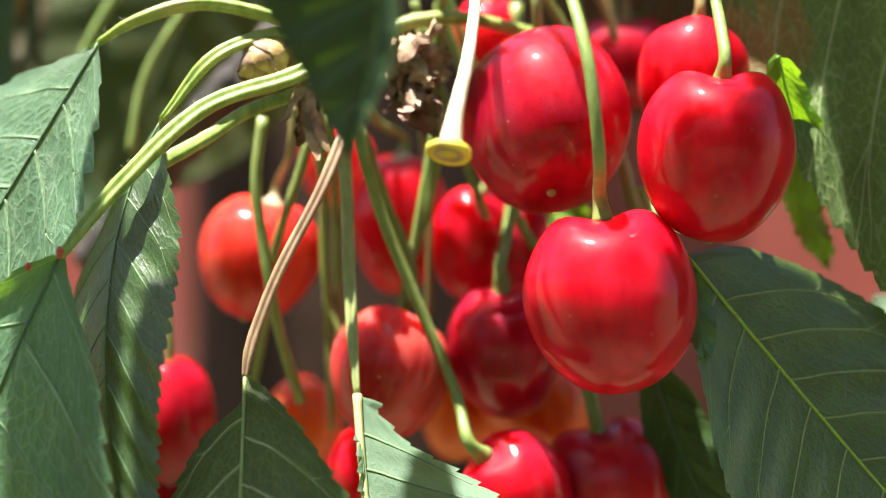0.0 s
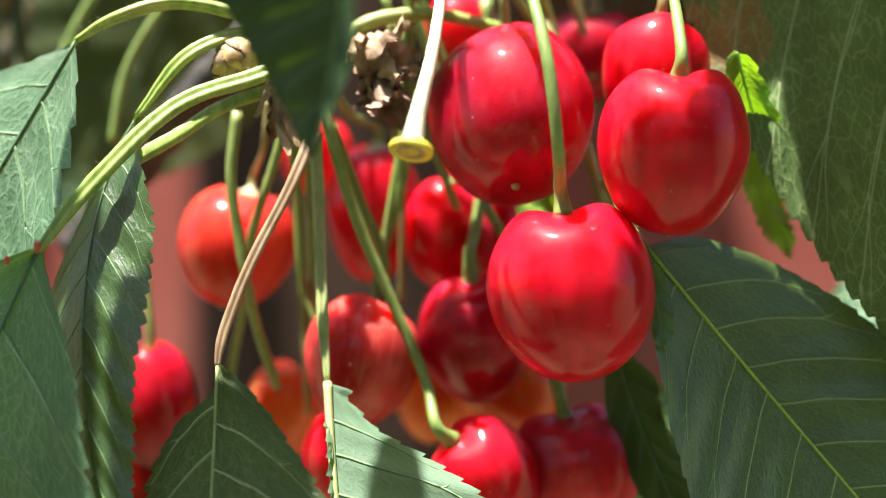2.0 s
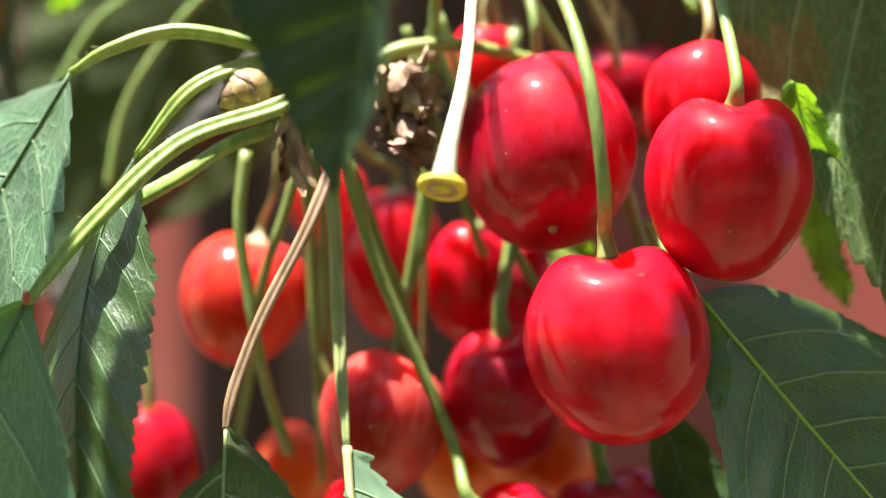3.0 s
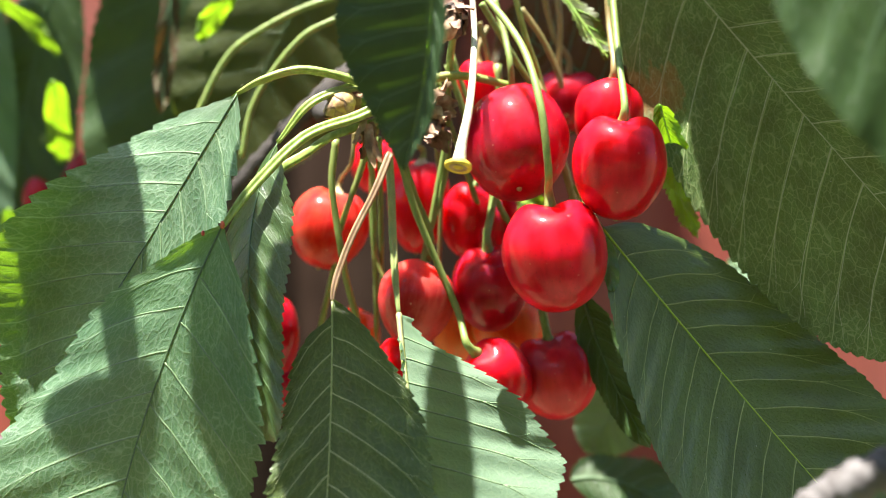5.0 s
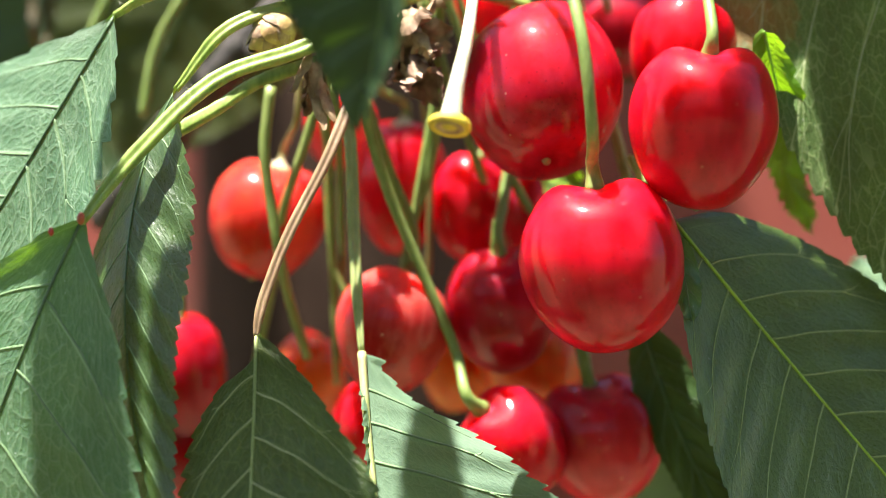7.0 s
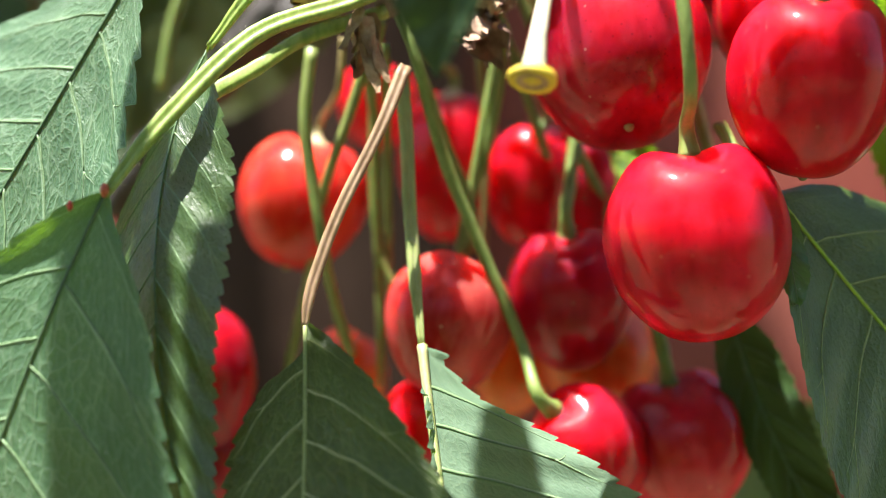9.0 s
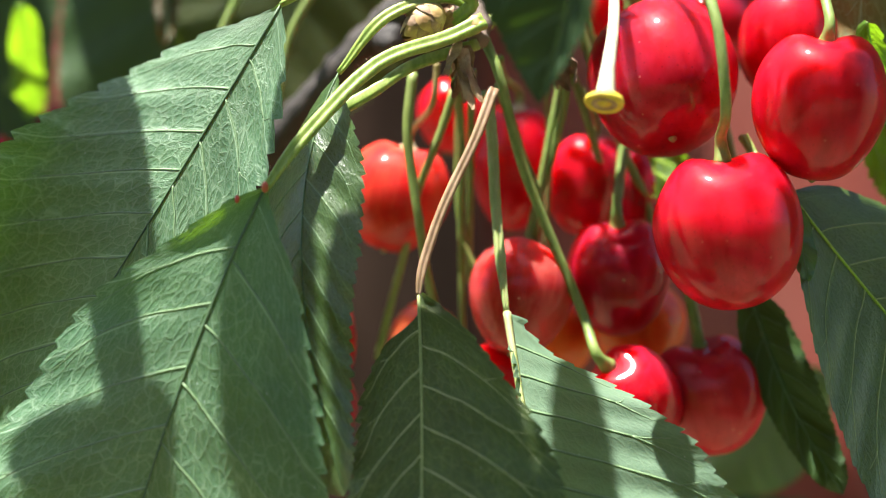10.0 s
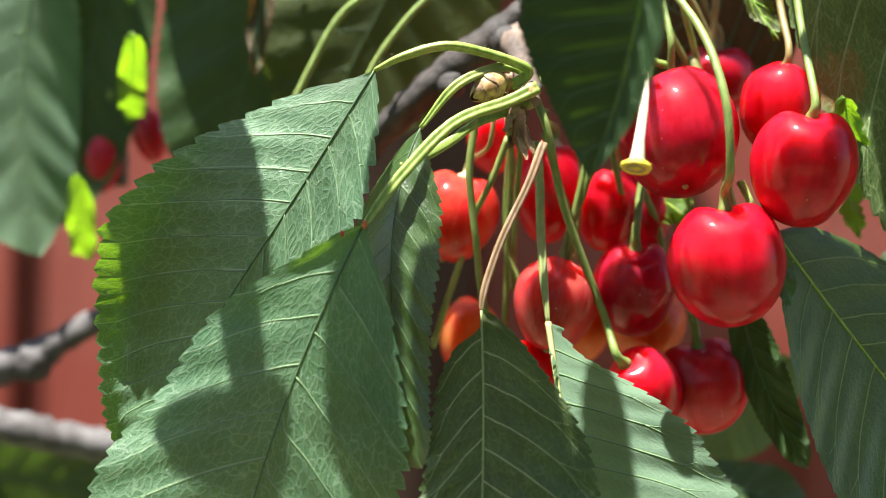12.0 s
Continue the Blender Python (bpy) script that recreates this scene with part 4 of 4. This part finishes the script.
def shade_leaf(base_xy, tip_xy, left, right, seed, high=0.0):
    """An unseen level leaf, added so that the sun throws its shadow on the cluster; its plan is given 12 cm above the
    cluster's middle.
    """
    ends = [(Vector((x, y, 12.0)) + SUN * high) for x, y in (base_xy, tip_xy)]
    ends.insert(1, (ends[0] + ends[1]) / 2 + SUN * 0.15)
    return leaf("unseen leaf added above the cluster to block sun and sky", *ends, left, right, SUN, 3, 3, DARK, VEIN_DARK, seed=seed, teeth=24, wedge=(0.42, 0.42), blunt=0.5, wave=0.05, group="leaves of the crown above")


# Unseen leaves added above: they shade the leaves at both sides.
shade_leaf((-12.85, -1.1), (-12.95, -4.1), 1.3, 1.2, 40)
shade_leaf((-11.75, -3.4), (-14.8, -3.45), 0.5, 0.5, 41)
shade_leaf((-12.25, -3.05), (-12.45, -5.05), 0.36, 0.38, 42)
shade_leaf((-9.6, -4.0), (-10.95, -5.35), 0.22, 0.9, 43)
shade_leaf((-11.7, -4.95), (-13.1, -5.4), 0.3, 0.3, 44)
shade_leaf((-8.2, -3.95), (-8.2, -6.8), 1.1, 1.45, 45)
shade_leaf((-5.4, -3.2), (-6.15, -6.6), 0.42, 0.48, 46)
shade_leaf((2.45, 0.2), (2.4, -5.2), 1.35, 1.4, 47)
shade_leaf((1.1, 0.6), (0.75, -1.3), 0.7, 0.7, 50)
shade_leaf((0.5, -2.0), (0.75, -5.2), 0.75, 0.95, 51)
shade_leaf((4.2, 0.0), (4.3, -5.2), 1.7, 1.5, 48, 1.0)
shade_leaf((1.35, -2.02), (-0.3, -2.14), 0.22, 0.26, 49)
shade_leaf((-0.3, -3.55), (-0.2, -4.45), 0.25, 0.25, 60)
shade_leaf((-14.5, -4.85), (-12.6, -5.15), 0.28, 0.3, 61)
shade_leaf((-1.15, -1.5), (-1.5, -2.0), 0.18, 0.18, 59)
shade_leaf((-9.0, -3.0), (-9.9, -4.9), 0.35, 0.4, 54)
shade_leaf((-6.7, -5.2), (-6.8, -7.4), 0.45, 0.45, 55)
shade_leaf((-7.2, -4.2), (-6.6, -5.6), 0.25, 0.3, 58)
shade_leaf((-14.1, -2.35), (-14.8, -3.1), 0.3, 0.3, 56)
shade_leaf((-15.0, 5.7), (-17.6, 5.6), 0.6, 0.6, 57)
shade_leaf((-11.3, 5.3), (-14.3, 5.0), 0.8, 0.6, 62)
shade_leaf((-0.5, 5.2), (-0.9, 1.2), 2.0, 2.0, 53)
shade_leaf((-1.8, -3.8), (0.5, -5.6), 0.5, 0.7, 52)
# More unseen leaves, added between the viewer and the sky, with gaps.
rng = random.Random(12)
for k in range(15):
    x, y = -16 + 23 * rng.random(), -8.0 - 11 * rng.random()
    shade_leaf((x, y), (x + rng.uniform(-4, 4), y - rng.uniform(4, 7)), rng.uniform(1.4, 2.2), rng.uniform(1.4, 2.2), 60 + k, rng.uniform(0, 6))


def unseen_canopy():
    """Unseen foliage added above and behind the viewer to cut skylight and break up reflections: many leaves with gaps
    of sky between them.
    """
    rng = random.Random(21)
    ob = thing("unseen_leaves", (0, -1.4, 1.9), "unseen hanging green leaves added to cut skylight and break up reflections", "foliage", kind="stuff")
    bm = bmesh.new()
    uvs = [bm.loops.layers.uv.new(name) for name in ("blade", "ribs")]
    foot = Vector((0.1, -0.1, 0.0))
    made = 0
    while made < 7500:
        if rng.random() < 0.7:
            knot = Vector((rng.uniform(-2.0, 2.0), rng.uniform(-2.6, -0.75), rng.uniform(1.0, 3.4)))
        else:
            knot = Vector((rng.uniform(-2.6, 2.6), rng.uniform(-2.6, -1.7), rng.uniform(0.12, 1.7)))
        for _ in range(rng.randrange(4, 9)):
            p = knot + Vector((rng.gauss(0, 0.10), rng.gauss(0, 0.10), rng.gauss(0, 0.09)))
            if p.y > -0.62 or (p - SUN * (p.z / SUN.z) - foot).length < 0.95:
                continue
            way = Vector((rng.gauss(0, 0.5), rng.gauss(0, 0.5), -1)).normalized()
            out = way.cross(Vector((rng.gauss(0, 1), rng.gauss(0, 1), 0.2))).normalized()
            bow = way.cross(out)
            size = rng.uniform(0.09, 0.13)
            rows = []
            for u, w in ((0, 0.03), (0.2, 0.2), (0.45, 0.26), (0.75, 0.16), (1, 0.0)):
                mid = p + way * size * u + bow * size * 0.12 * u * u
                rows.append([bm.verts.new(mid + out * size * w * k + bow * size * 0.22 * w * abs(k)) for k in (-1, 0, 1)])
            for ra, rb in zip(rows, rows[1:]):
                for k in (0, 1):
                    f = bm.faces.new((ra[k], ra[k + 1], rb[k + 1], rb[k]))
                    for loop in f.loops:
                        q = loop.vert.co - p
                        for layer in uvs:
                            loop[layer].uv = (q.dot(way) * 100 + made, q.dot(out) * 100)
            made += 1
    bmesh.ops.translate(bm, vec=-ob.location, verts=bm.verts)
    tagged(part("leaves", bm, DARK, ob), kind="stuff")
    return ob


unseen_canopy()
# Unseen leaves added by the top of the fence, to darken the boards below.
for k, x in enumerate((-25.0, -19.5, -14.0)):
    leaf("unseen leaf added by the fence to shade its boards", (x, 70.4, 30), (x + 0.5, 67, 30.3), (x + 0.3, 62.5, 30), 3.2, 3.2, SUN, 3, 3, DARK, VEIN_DARK, seed=80 + k, teeth=24, wedge=(0.3, 0.3), blunt=0.4, group="leaves of the crown above")


# ---- twigs, spurs and stalks ----
def twig(name, label, category, points, radii, material, rough=0.25, n=40, sides=12, knots=(), knot_mat=None, groove=0.0):
    o = at(points[0])
    ob = thing(name, o, label, category)
    line = [at(p) - o for p in points]
    part("wood" if "branch" in name or "spur" in name else "stalk", tube(line, [r * 0.01 for r in radii], n, sides, rough, seed=points[0][0], groove=groove), material, ob)
    for p, r in knots:
        bm = bmesh.new()
        bmesh.ops.create_icosphere(bm, subdivisions=3, radius=r * 0.01)
        for v in bm.verts:
            v.co *= 1 + 0.25 * noise.noise(v.co * 400 + Vector((p[0], p[1], p[2])))
        bmesh.ops.translate(bm, vec=at(p) - o, verts=bm.verts)
        part("knot", bm, knot_mat or material, ob)
    return ob


def stalk_disc(parent, line, r):
    """The round scar at a stalk's end: a rim, a flat face and a small core."""
    end, before = at(line[-1]), at(line[-2])
    way = (end - before).normalized()
    turn = way.to_track_quat("Z", "Y").to_matrix().to_4x4()
    rings = ((0.62, -0.10), (0.95, -0.03), (1.0, 0.03), (0.92, 0.07), (0.60, 0.045), (0.42, 0.03), (0.30, 0.06), (0.02, 0.07))
    bm = bmesh.new()
    made = []
    for q, z in rings:
        made.append([bm.verts.new(turn @ Vector((q * r * math.cos(a) * 0.01 * (1 + 0.04 * math.sin(3 * a)), q * r * math.sin(a) * 0.01, z * 0.01))) for a in [k / 20 * math.tau for k in range(20)]])
    for a, b in zip(made, made[1:]):
        for k in range(20):
            bm.faces.new((a[k], a[(k + 1) % 20], b[(k + 1) % 20], b[k]))
    bmesh.ops.translate(bm, vec=end - at(line[0]), verts=bm.verts)
    scar = part("scar", bm, SCAR, parent, "yellow round scar where a fruit was picked")
    bm = bmesh.new()
    made = [[bm.verts.new(turn @ Vector((q * r * math.cos(a) * 0.01, q * r * math.sin(a) * 0.01, z * 0.01))) for a in [k / 20 * math.tau for k in range(20)]] for q, z in ((0.66, 0.05), (0.60, 0.066), (0.42, 0.058), (0.36, 0.04))]
    for a, b in zip(made, made[1:]):
        for k in range(20):
            bm.faces.new((a[k], a[(k + 1) % 20], b[(k + 1) % 20], b[k]))
    bmesh.ops.translate(bm, vec=end - at(line[0]), verts=bm.verts)
    part("ring", bm, DRY, scar, "brown ring inside the scar")
    return scar


def bud(centre, length, radius, axis, material, label, scales=9, seed=1, ragged=0.3):
    """A dry bud or flower remnant: overlapping curled scales round an axis."""
    o = at(centre)
    ob = thing("bud", o, label, "bud")
    rng = random.Random(seed)
    ax = Vector(axis).normalized()
    s0 = ax.orthogonal().normalized()
    s1 = ax.cross(s0)
    for k in range(scales):
        bm = bmesh.new()
        ang = k * 2.4 + rng.uniform(-0.5, 0.5)
        root = ax * length * 0.01 * (-0.45 + 0.6 * k / scales)
        out = (s0 * math.cos(ang) + s1 * math.sin(ang))
        way = (ax + out * rng.uniform(0.15, 0.35 + 0.9 * ragged)).normalized()
        flat = way.cross(out).normalized()
        lift = flat.cross(way)
        tall = length * 0.01 * rng.uniform(0.35, 0.7)
        wide = radius * 0.01 * rng.uniform(0.55, 1.0)
        bend = rng.uniform(-0.5, 0.9) * ragged
        grid = []
        for i in range(9):
            u = i / 8
            row = []
            for j in range(6):
                v = j / 5 - 0.5
                w = wide * (0.5 + 0.9 * math.sin(math.pi * min(1, 0.15 + 0.8 * u))) * (1 - 0.55 * u)
                crease = noise.noise((k * 7.3 + seed, u * 3.5, v * 3.0)) * radius * 0.004 * (0.4 + ragged)
                row.append(bm.verts.new(root + out * radius * 0.0035 + way * tall * u + flat * w * v * 1.5 + lift * (0.8 * w * (0.25 - v * v) + bend * tall * u * u * 0.6 + crease)))
            grid.append(row)
        for ra, rb in zip(grid, grid[1:]):
            for j in range(5):
                bm.faces.new((ra[j], ra[j + 1], rb[j + 1], rb[j]))
        part("scale", bm, material, ob)
    bm = bmesh.new()
    bmesh.ops.create_icosphere(bm, subdivisions=2, radius=radius * 0.0045)
    part("core", bm, material, ob)
    return ob


def plump_bud(centre, length, radius, axis, label, seed=1):
    """A closed bud: rings of cupped scales that overlap like tiles on an egg-shaped core."""
    ob = thing("bud", at(centre), label, "bud")
    rng = random.Random(seed)
    turn = Vector(axis).to_track_quat("Z", "Y").to_matrix()

    def egg(u, ang, swell):
        q = radius * 0.01 * math.sin(math.pi * min(0.97, 0.12 + 0.86 * u)) ** 0.7 * swell
        return turn @ Vector((q * math.cos(ang), q * math.sin(ang), length * 0.01 * (u - 0.5)))

    for ring in range(5):
        for k in range(4):
            mid = k * math.tau / 4 + ring * 0.8 + rng.uniform(-0.15, 0.15)
            start = -0.04 + 0.17 * ring
            tall = rng.uniform(0.30, 0.38)
            bm = bmesh.new()
            grid = []
            for i in range(7):
                w = i / 6
                half = 0.95 * (1 - 0.75 * w ** 3)
                swell = 1.12 - 0.05 * ring + 0.10 * w + rng.uniform(-0.015, 0.015)
                grid.append([bm.verts.new(egg(min(0.99, start + tall * w), mid + half * (j / 6 * 2 - 1), swell - 0.05 * abs(j / 3 - 1) ** 2)) for j in range(7)])
            for ra, rb in zip(grid, grid[1:]):
                for j in range(6):
                    bm.faces.new((ra[j], ra[j + 1], rb[j + 1], rb[j]))
            part("scale", bm, DRY if ring % 2 else YELLOW_BUD, ob)
    bm = bmesh.new()
    bmesh.ops.create_icosphere(bm, subdivisions=2, radius=radius * 0.007)
    part("core", bm, DRY, ob)
    return ob


twig("branch", "dark knotty cherry branch in the shade", "branch", [(-3.07, 2.20, 6.00), (-4.53, 2.40, 4.87), (-5.89, 2.80, 3.87), (-7.42, 3.40, 2.46), (-9.04, 4.20, 0.84)], [0.42, 0.42, 0.38, 0.34, 0.3], BARK, 0.35,
     knots=(((-4.46, 2.20, 4.66), 0.42), ((-5.63, 2.50, 3.72), 0.3)))
twig("spur", "short woody spur that bears the leaves and stems", "spur", [(-4.34, 2.20, 4.85), (-4.12, 1.00, 3.99), (-4.00, 0.20, 3.57), (-3.96, -0.20, 3.19)], [0.3, 0.26, 0.24, 0.16], SPUR, 0.4,
     knots=(((-4.03, -0.50, 3.39), 0.16), ((-4.37, 0.00, 2.90), 0.12)), knot_mat=YELLOW_BUD)
twig("spur", "brown scarred spur above the cherries", "spur", [(-2.41, 0.40, 6.49), (-2.37, 0.00, 5.75), (-2.28, -0.30, 5.10)], [0.28, 0.3, 0.22], SPUR, 0.5, knots=(((-2.39, -0.50, 5.13), 0.22),), knot_mat=DRY)
twig("cut_stem", "cut green leaf stalk with a pale end", "stalk", [(-3.98, -0.20, 3.13), (-5.01, -0.50, 2.74), (-5.68, -0.80, 2.25), (-6.54, -1.00, 1.74)], [0.1, 0.1, 0.1, 0.12], PETIOLE, 0.08, groove=0.4)
STALK = [(-1.94, 0.60, 6.53), (-1.83, 0.00, 5.41), (-1.81, -0.80, 4.32), (-1.86, -1.60, 3.28), (-1.99, -2.10, 2.44), (-2.07, -2.30, 1.86)]
stalk_disc(twig("bare_stalk", "bleached bare cherry stalk with a yellow round scar", "stalk", STALK, [0.065, 0.07, 0.078, 0.085, 0.092, 0.11, 0.17], STALK_WHITE, 0.08), STALK, 0.30)
twig("stem", "arched green stalk beside the hanging leaf", "stalk", [(-3.86, 0.60, 3.59), (-3.09, 0.60, 4.13), (-2.14, 0.90, 4.32), (-1.06, 1.20, 4.14)], [0.12, 0.12, 0.1, 0.08], PETIOLE, 0.1)
twig("stem", "thin grey-green stalk behind the leaves", "stalk", [(-9.6, 3.00, 2.4), (-8.91, 3.00, 3.96), (-8.18, 3.00, 5.29), (-7.20, 3.00, 6.00), (-6.22, 3.00, 6.47), (-5.2, 3.00, 6.78)], [0.085, 0.085, 0.085, 0.085], STEM, 0.08)
twig("stem", "thin grey-green stalk behind the leaves", "stalk", [(-7.77, 2.60, 2.59), (-7.50, 2.60, 3.89), (-6.84, 2.60, 4.96), (-6.12, 2.60, 5.72), (-5.2, 2.60, 6.15)], [0.08, 0.08, 0.08, 0.08], STEM, 0.08)
twig("branch", "grey bark branch behind the leaves", "branch", [(-19.53, 7.00, -4.15), (-16.60, 7.00, -3.33), (-15.35, 7.20, -2.58), (-12.49, 7.50, -0.89)], [0.5, 0.45, 0.33, 0.3], BARK_GREY, 0.3, knots=(((-16.28, 6.90, -3.31), 0.5),))
twig("branch", "grey bark branch behind the leaves", "branch", [(-19.37, 6.60, -4.53), (-16.74, 6.60, -4.96), (-14.16, 6.80, -5.43), (-11.00, 7.20, -5.56)], [0.5, 0.46, 0.42, 0.4], BARK_GREY, 0.3)
twig("branch", "blurred pale grey twig close below", "branch", [(4.13, -6.00, -4.96), (5.14, -6.00, -4.35), (6.54, -6.00, -3.73)], [0.3, 0.36, 0.4], BARK_GREY, 0.3)
twig("branch", "grey upright twig behind the leaves", "branch", [(-14.85, 8.00, 6.79), (-14.57, 8.00, 3.97), (-14.37, 8.00, 1.28)], [0.3, 0.25, 0.2], BARK_GREY, 0.3)
plump_bud((-4.90, -0.50, 3.40), 0.80, 0.27, (-0.75, -0.2, -0.55), "yellow bud striped with brown scales on the spur", seed=3)
bud((-4.22, -0.40, 2.66), 1.0, 0.2, (0.05, 0.1, -1), DRY, "dry curled bud scales hanging from the spur", scales=12, seed=5, ragged=0.3)
bud((-4.62, -0.20, 3.40), 0.6, 0.2, (0.3, -0.3, 0.8), DRY, "papery bud scales beside the spur", seed=6, ragged=0.7)
bud((-2.82, 0.00, 3.50), 1.0, 0.36, (0.9, -0.2, -0.15), DRY, "papery tan flower remains among the stems", scales=14, seed=8, ragged=0.9)
bud((-2.75, 0.10, 2.92), 0.9, 0.30, (0.5, -0.3, -0.8), DRY_DARK, "withered brown flower remains among the stems", scales=14, seed=9, ragged=1.0)
bud((-2.32, -0.40, 5.50), 0.9, 0.34, (0.1, -0.1, -1), DRY_DARK, "brown bud scales on the upper spur", scales=12, seed=10, ragged=0.6)


# More stems of the cluster, whose fruits are hidden or picked.
for line, r, mat in (([(-5.10, 0.60, 2.80), (-5.20, 0.60, 1.80), (-5.10, 0.70, 0.90), (-5.00, 0.80, 0.20), (-4.90, 1.20, -0.60), (-4.70, 1.70, -1.50)], 0.082, STEM),
                     ([(-4.40, 0.70, 2.50), (-4.60, 0.80, 1.90), (-4.80, 0.90, 1.40), (-5.10, 1.40, 0.70), (-5.30, 1.90, -0.10), (-5.60, 2.40, -1.10), (-5.90, 2.80, -2.20)], 0.072, STEM),
                     ([(-4.43, 0.40, 2.92), (-4.30, 1.20, 1.88), (-4.31, 1.80, 0.10), (-4.29, 2.20, -1.97)], 0.07, STEM),
                     ([(-4.08, 0.60, 2.83), (-4.13, 1.40, 1.67), (-4.16, 1.90, 0.10), (-4.16, 2.10, -0.82)], 0.065, STEM),
                     ([(-3.63, 0.50, 2.59), (-3.26, 1.00, 1.48), (-2.91, 1.30, 0.54), (-2.99, 1.50, -0.04)], 0.08, STEM),
                     ([(-2.59, 0.50, 4.00), (-2.47, 0.90, 2.62), (-2.67, 1.30, 1.54), (-2.97, 1.50, 0.60), (-3.12, 1.60, -0.01)], 0.075, STEM),
                     ([(-2.76, 1.00, 4.30), (-2.80, 1.60, 2.80), (-2.71, 2.00, 1.69), (-2.74, 2.20, 0.78), (-2.78, 2.40, -0.14)], 0.06, STEM_BROWN),
                     ([(-2.75, 0.90, 4.28), (-2.41, 1.30, 3.10), (-2.04, 1.60, 2.00), (-1.85, 1.90, 1.45), (-1.61, 2.20, 0.89), (-1.54, 2.40, 0.32)], 0.07, STEM),
                     ([(-2.53, 1.40, 4.69), (-1.94, 1.70, 3.03), (-1.44, 1.80, 1.67), (-1.28, 1.90, 1.28), (-1.01, 2.20, 0.78), (-0.80, 2.40, 0.09)], 0.08, STEM),
                     ([(-2.24, -0.20, 5.38), (-2.40, 0.60, 4.78), (-2.53, 1.40, 3.68), (-2.60, 1.80, 2.70)], 0.085, STEM),
                     ([(-1.69, 0.90, 6.04), (-1.23, 1.30, 5.33), (-0.75, 1.70, 4.60), (-0.31, 2.00, 4.02)], 0.075, STEM),
                     ([(-0.95, 1.40, 6.59), (-0.68, 1.60, 5.49), (-0.41, 1.80, 4.73), (-0.19, 2.00, 4.07)], 0.07, PETIOLE),
                     ([(-0.76, 2.20, 6.19), (-0.20, 2.40, 5.41), (0.20, 2.60, 4.50), (0.37, 2.80, 3.59)], 0.075, STEM_BROWN),
                     ([(0.10, 2.60, 6.97), (0.21, 2.60, 5.91), (0.18, 2.70, 4.99), (0.25, 2.80, 4.30)], 0.08, STEM_BROWN),
                     ([(-0.42, 1.90, 4.40), (-0.13, 1.60, 3.62), (0.04, 1.40, 2.98), (0.31, 1.60, 2.10), (0.53, 1.80, 1.32), (0.75, 2.00, 0.54)], 0.1, STEM_BROWN),
                     ([(-1.79, 2.00, 5.82), (-1.66, 2.10, 5.38), (-1.55, 2.20, 4.81), (-1.47, 2.30, 4.13)], 0.07, STEM_BROWN)):
    twig("stem", "thin cherry stem hanging among the fruits", "stem", line, [r * 1.1, r, r, r], mat, 0.1, 28, 8)

# The lens is focused on the front fruit.
cam.data.dof.focus_object = front
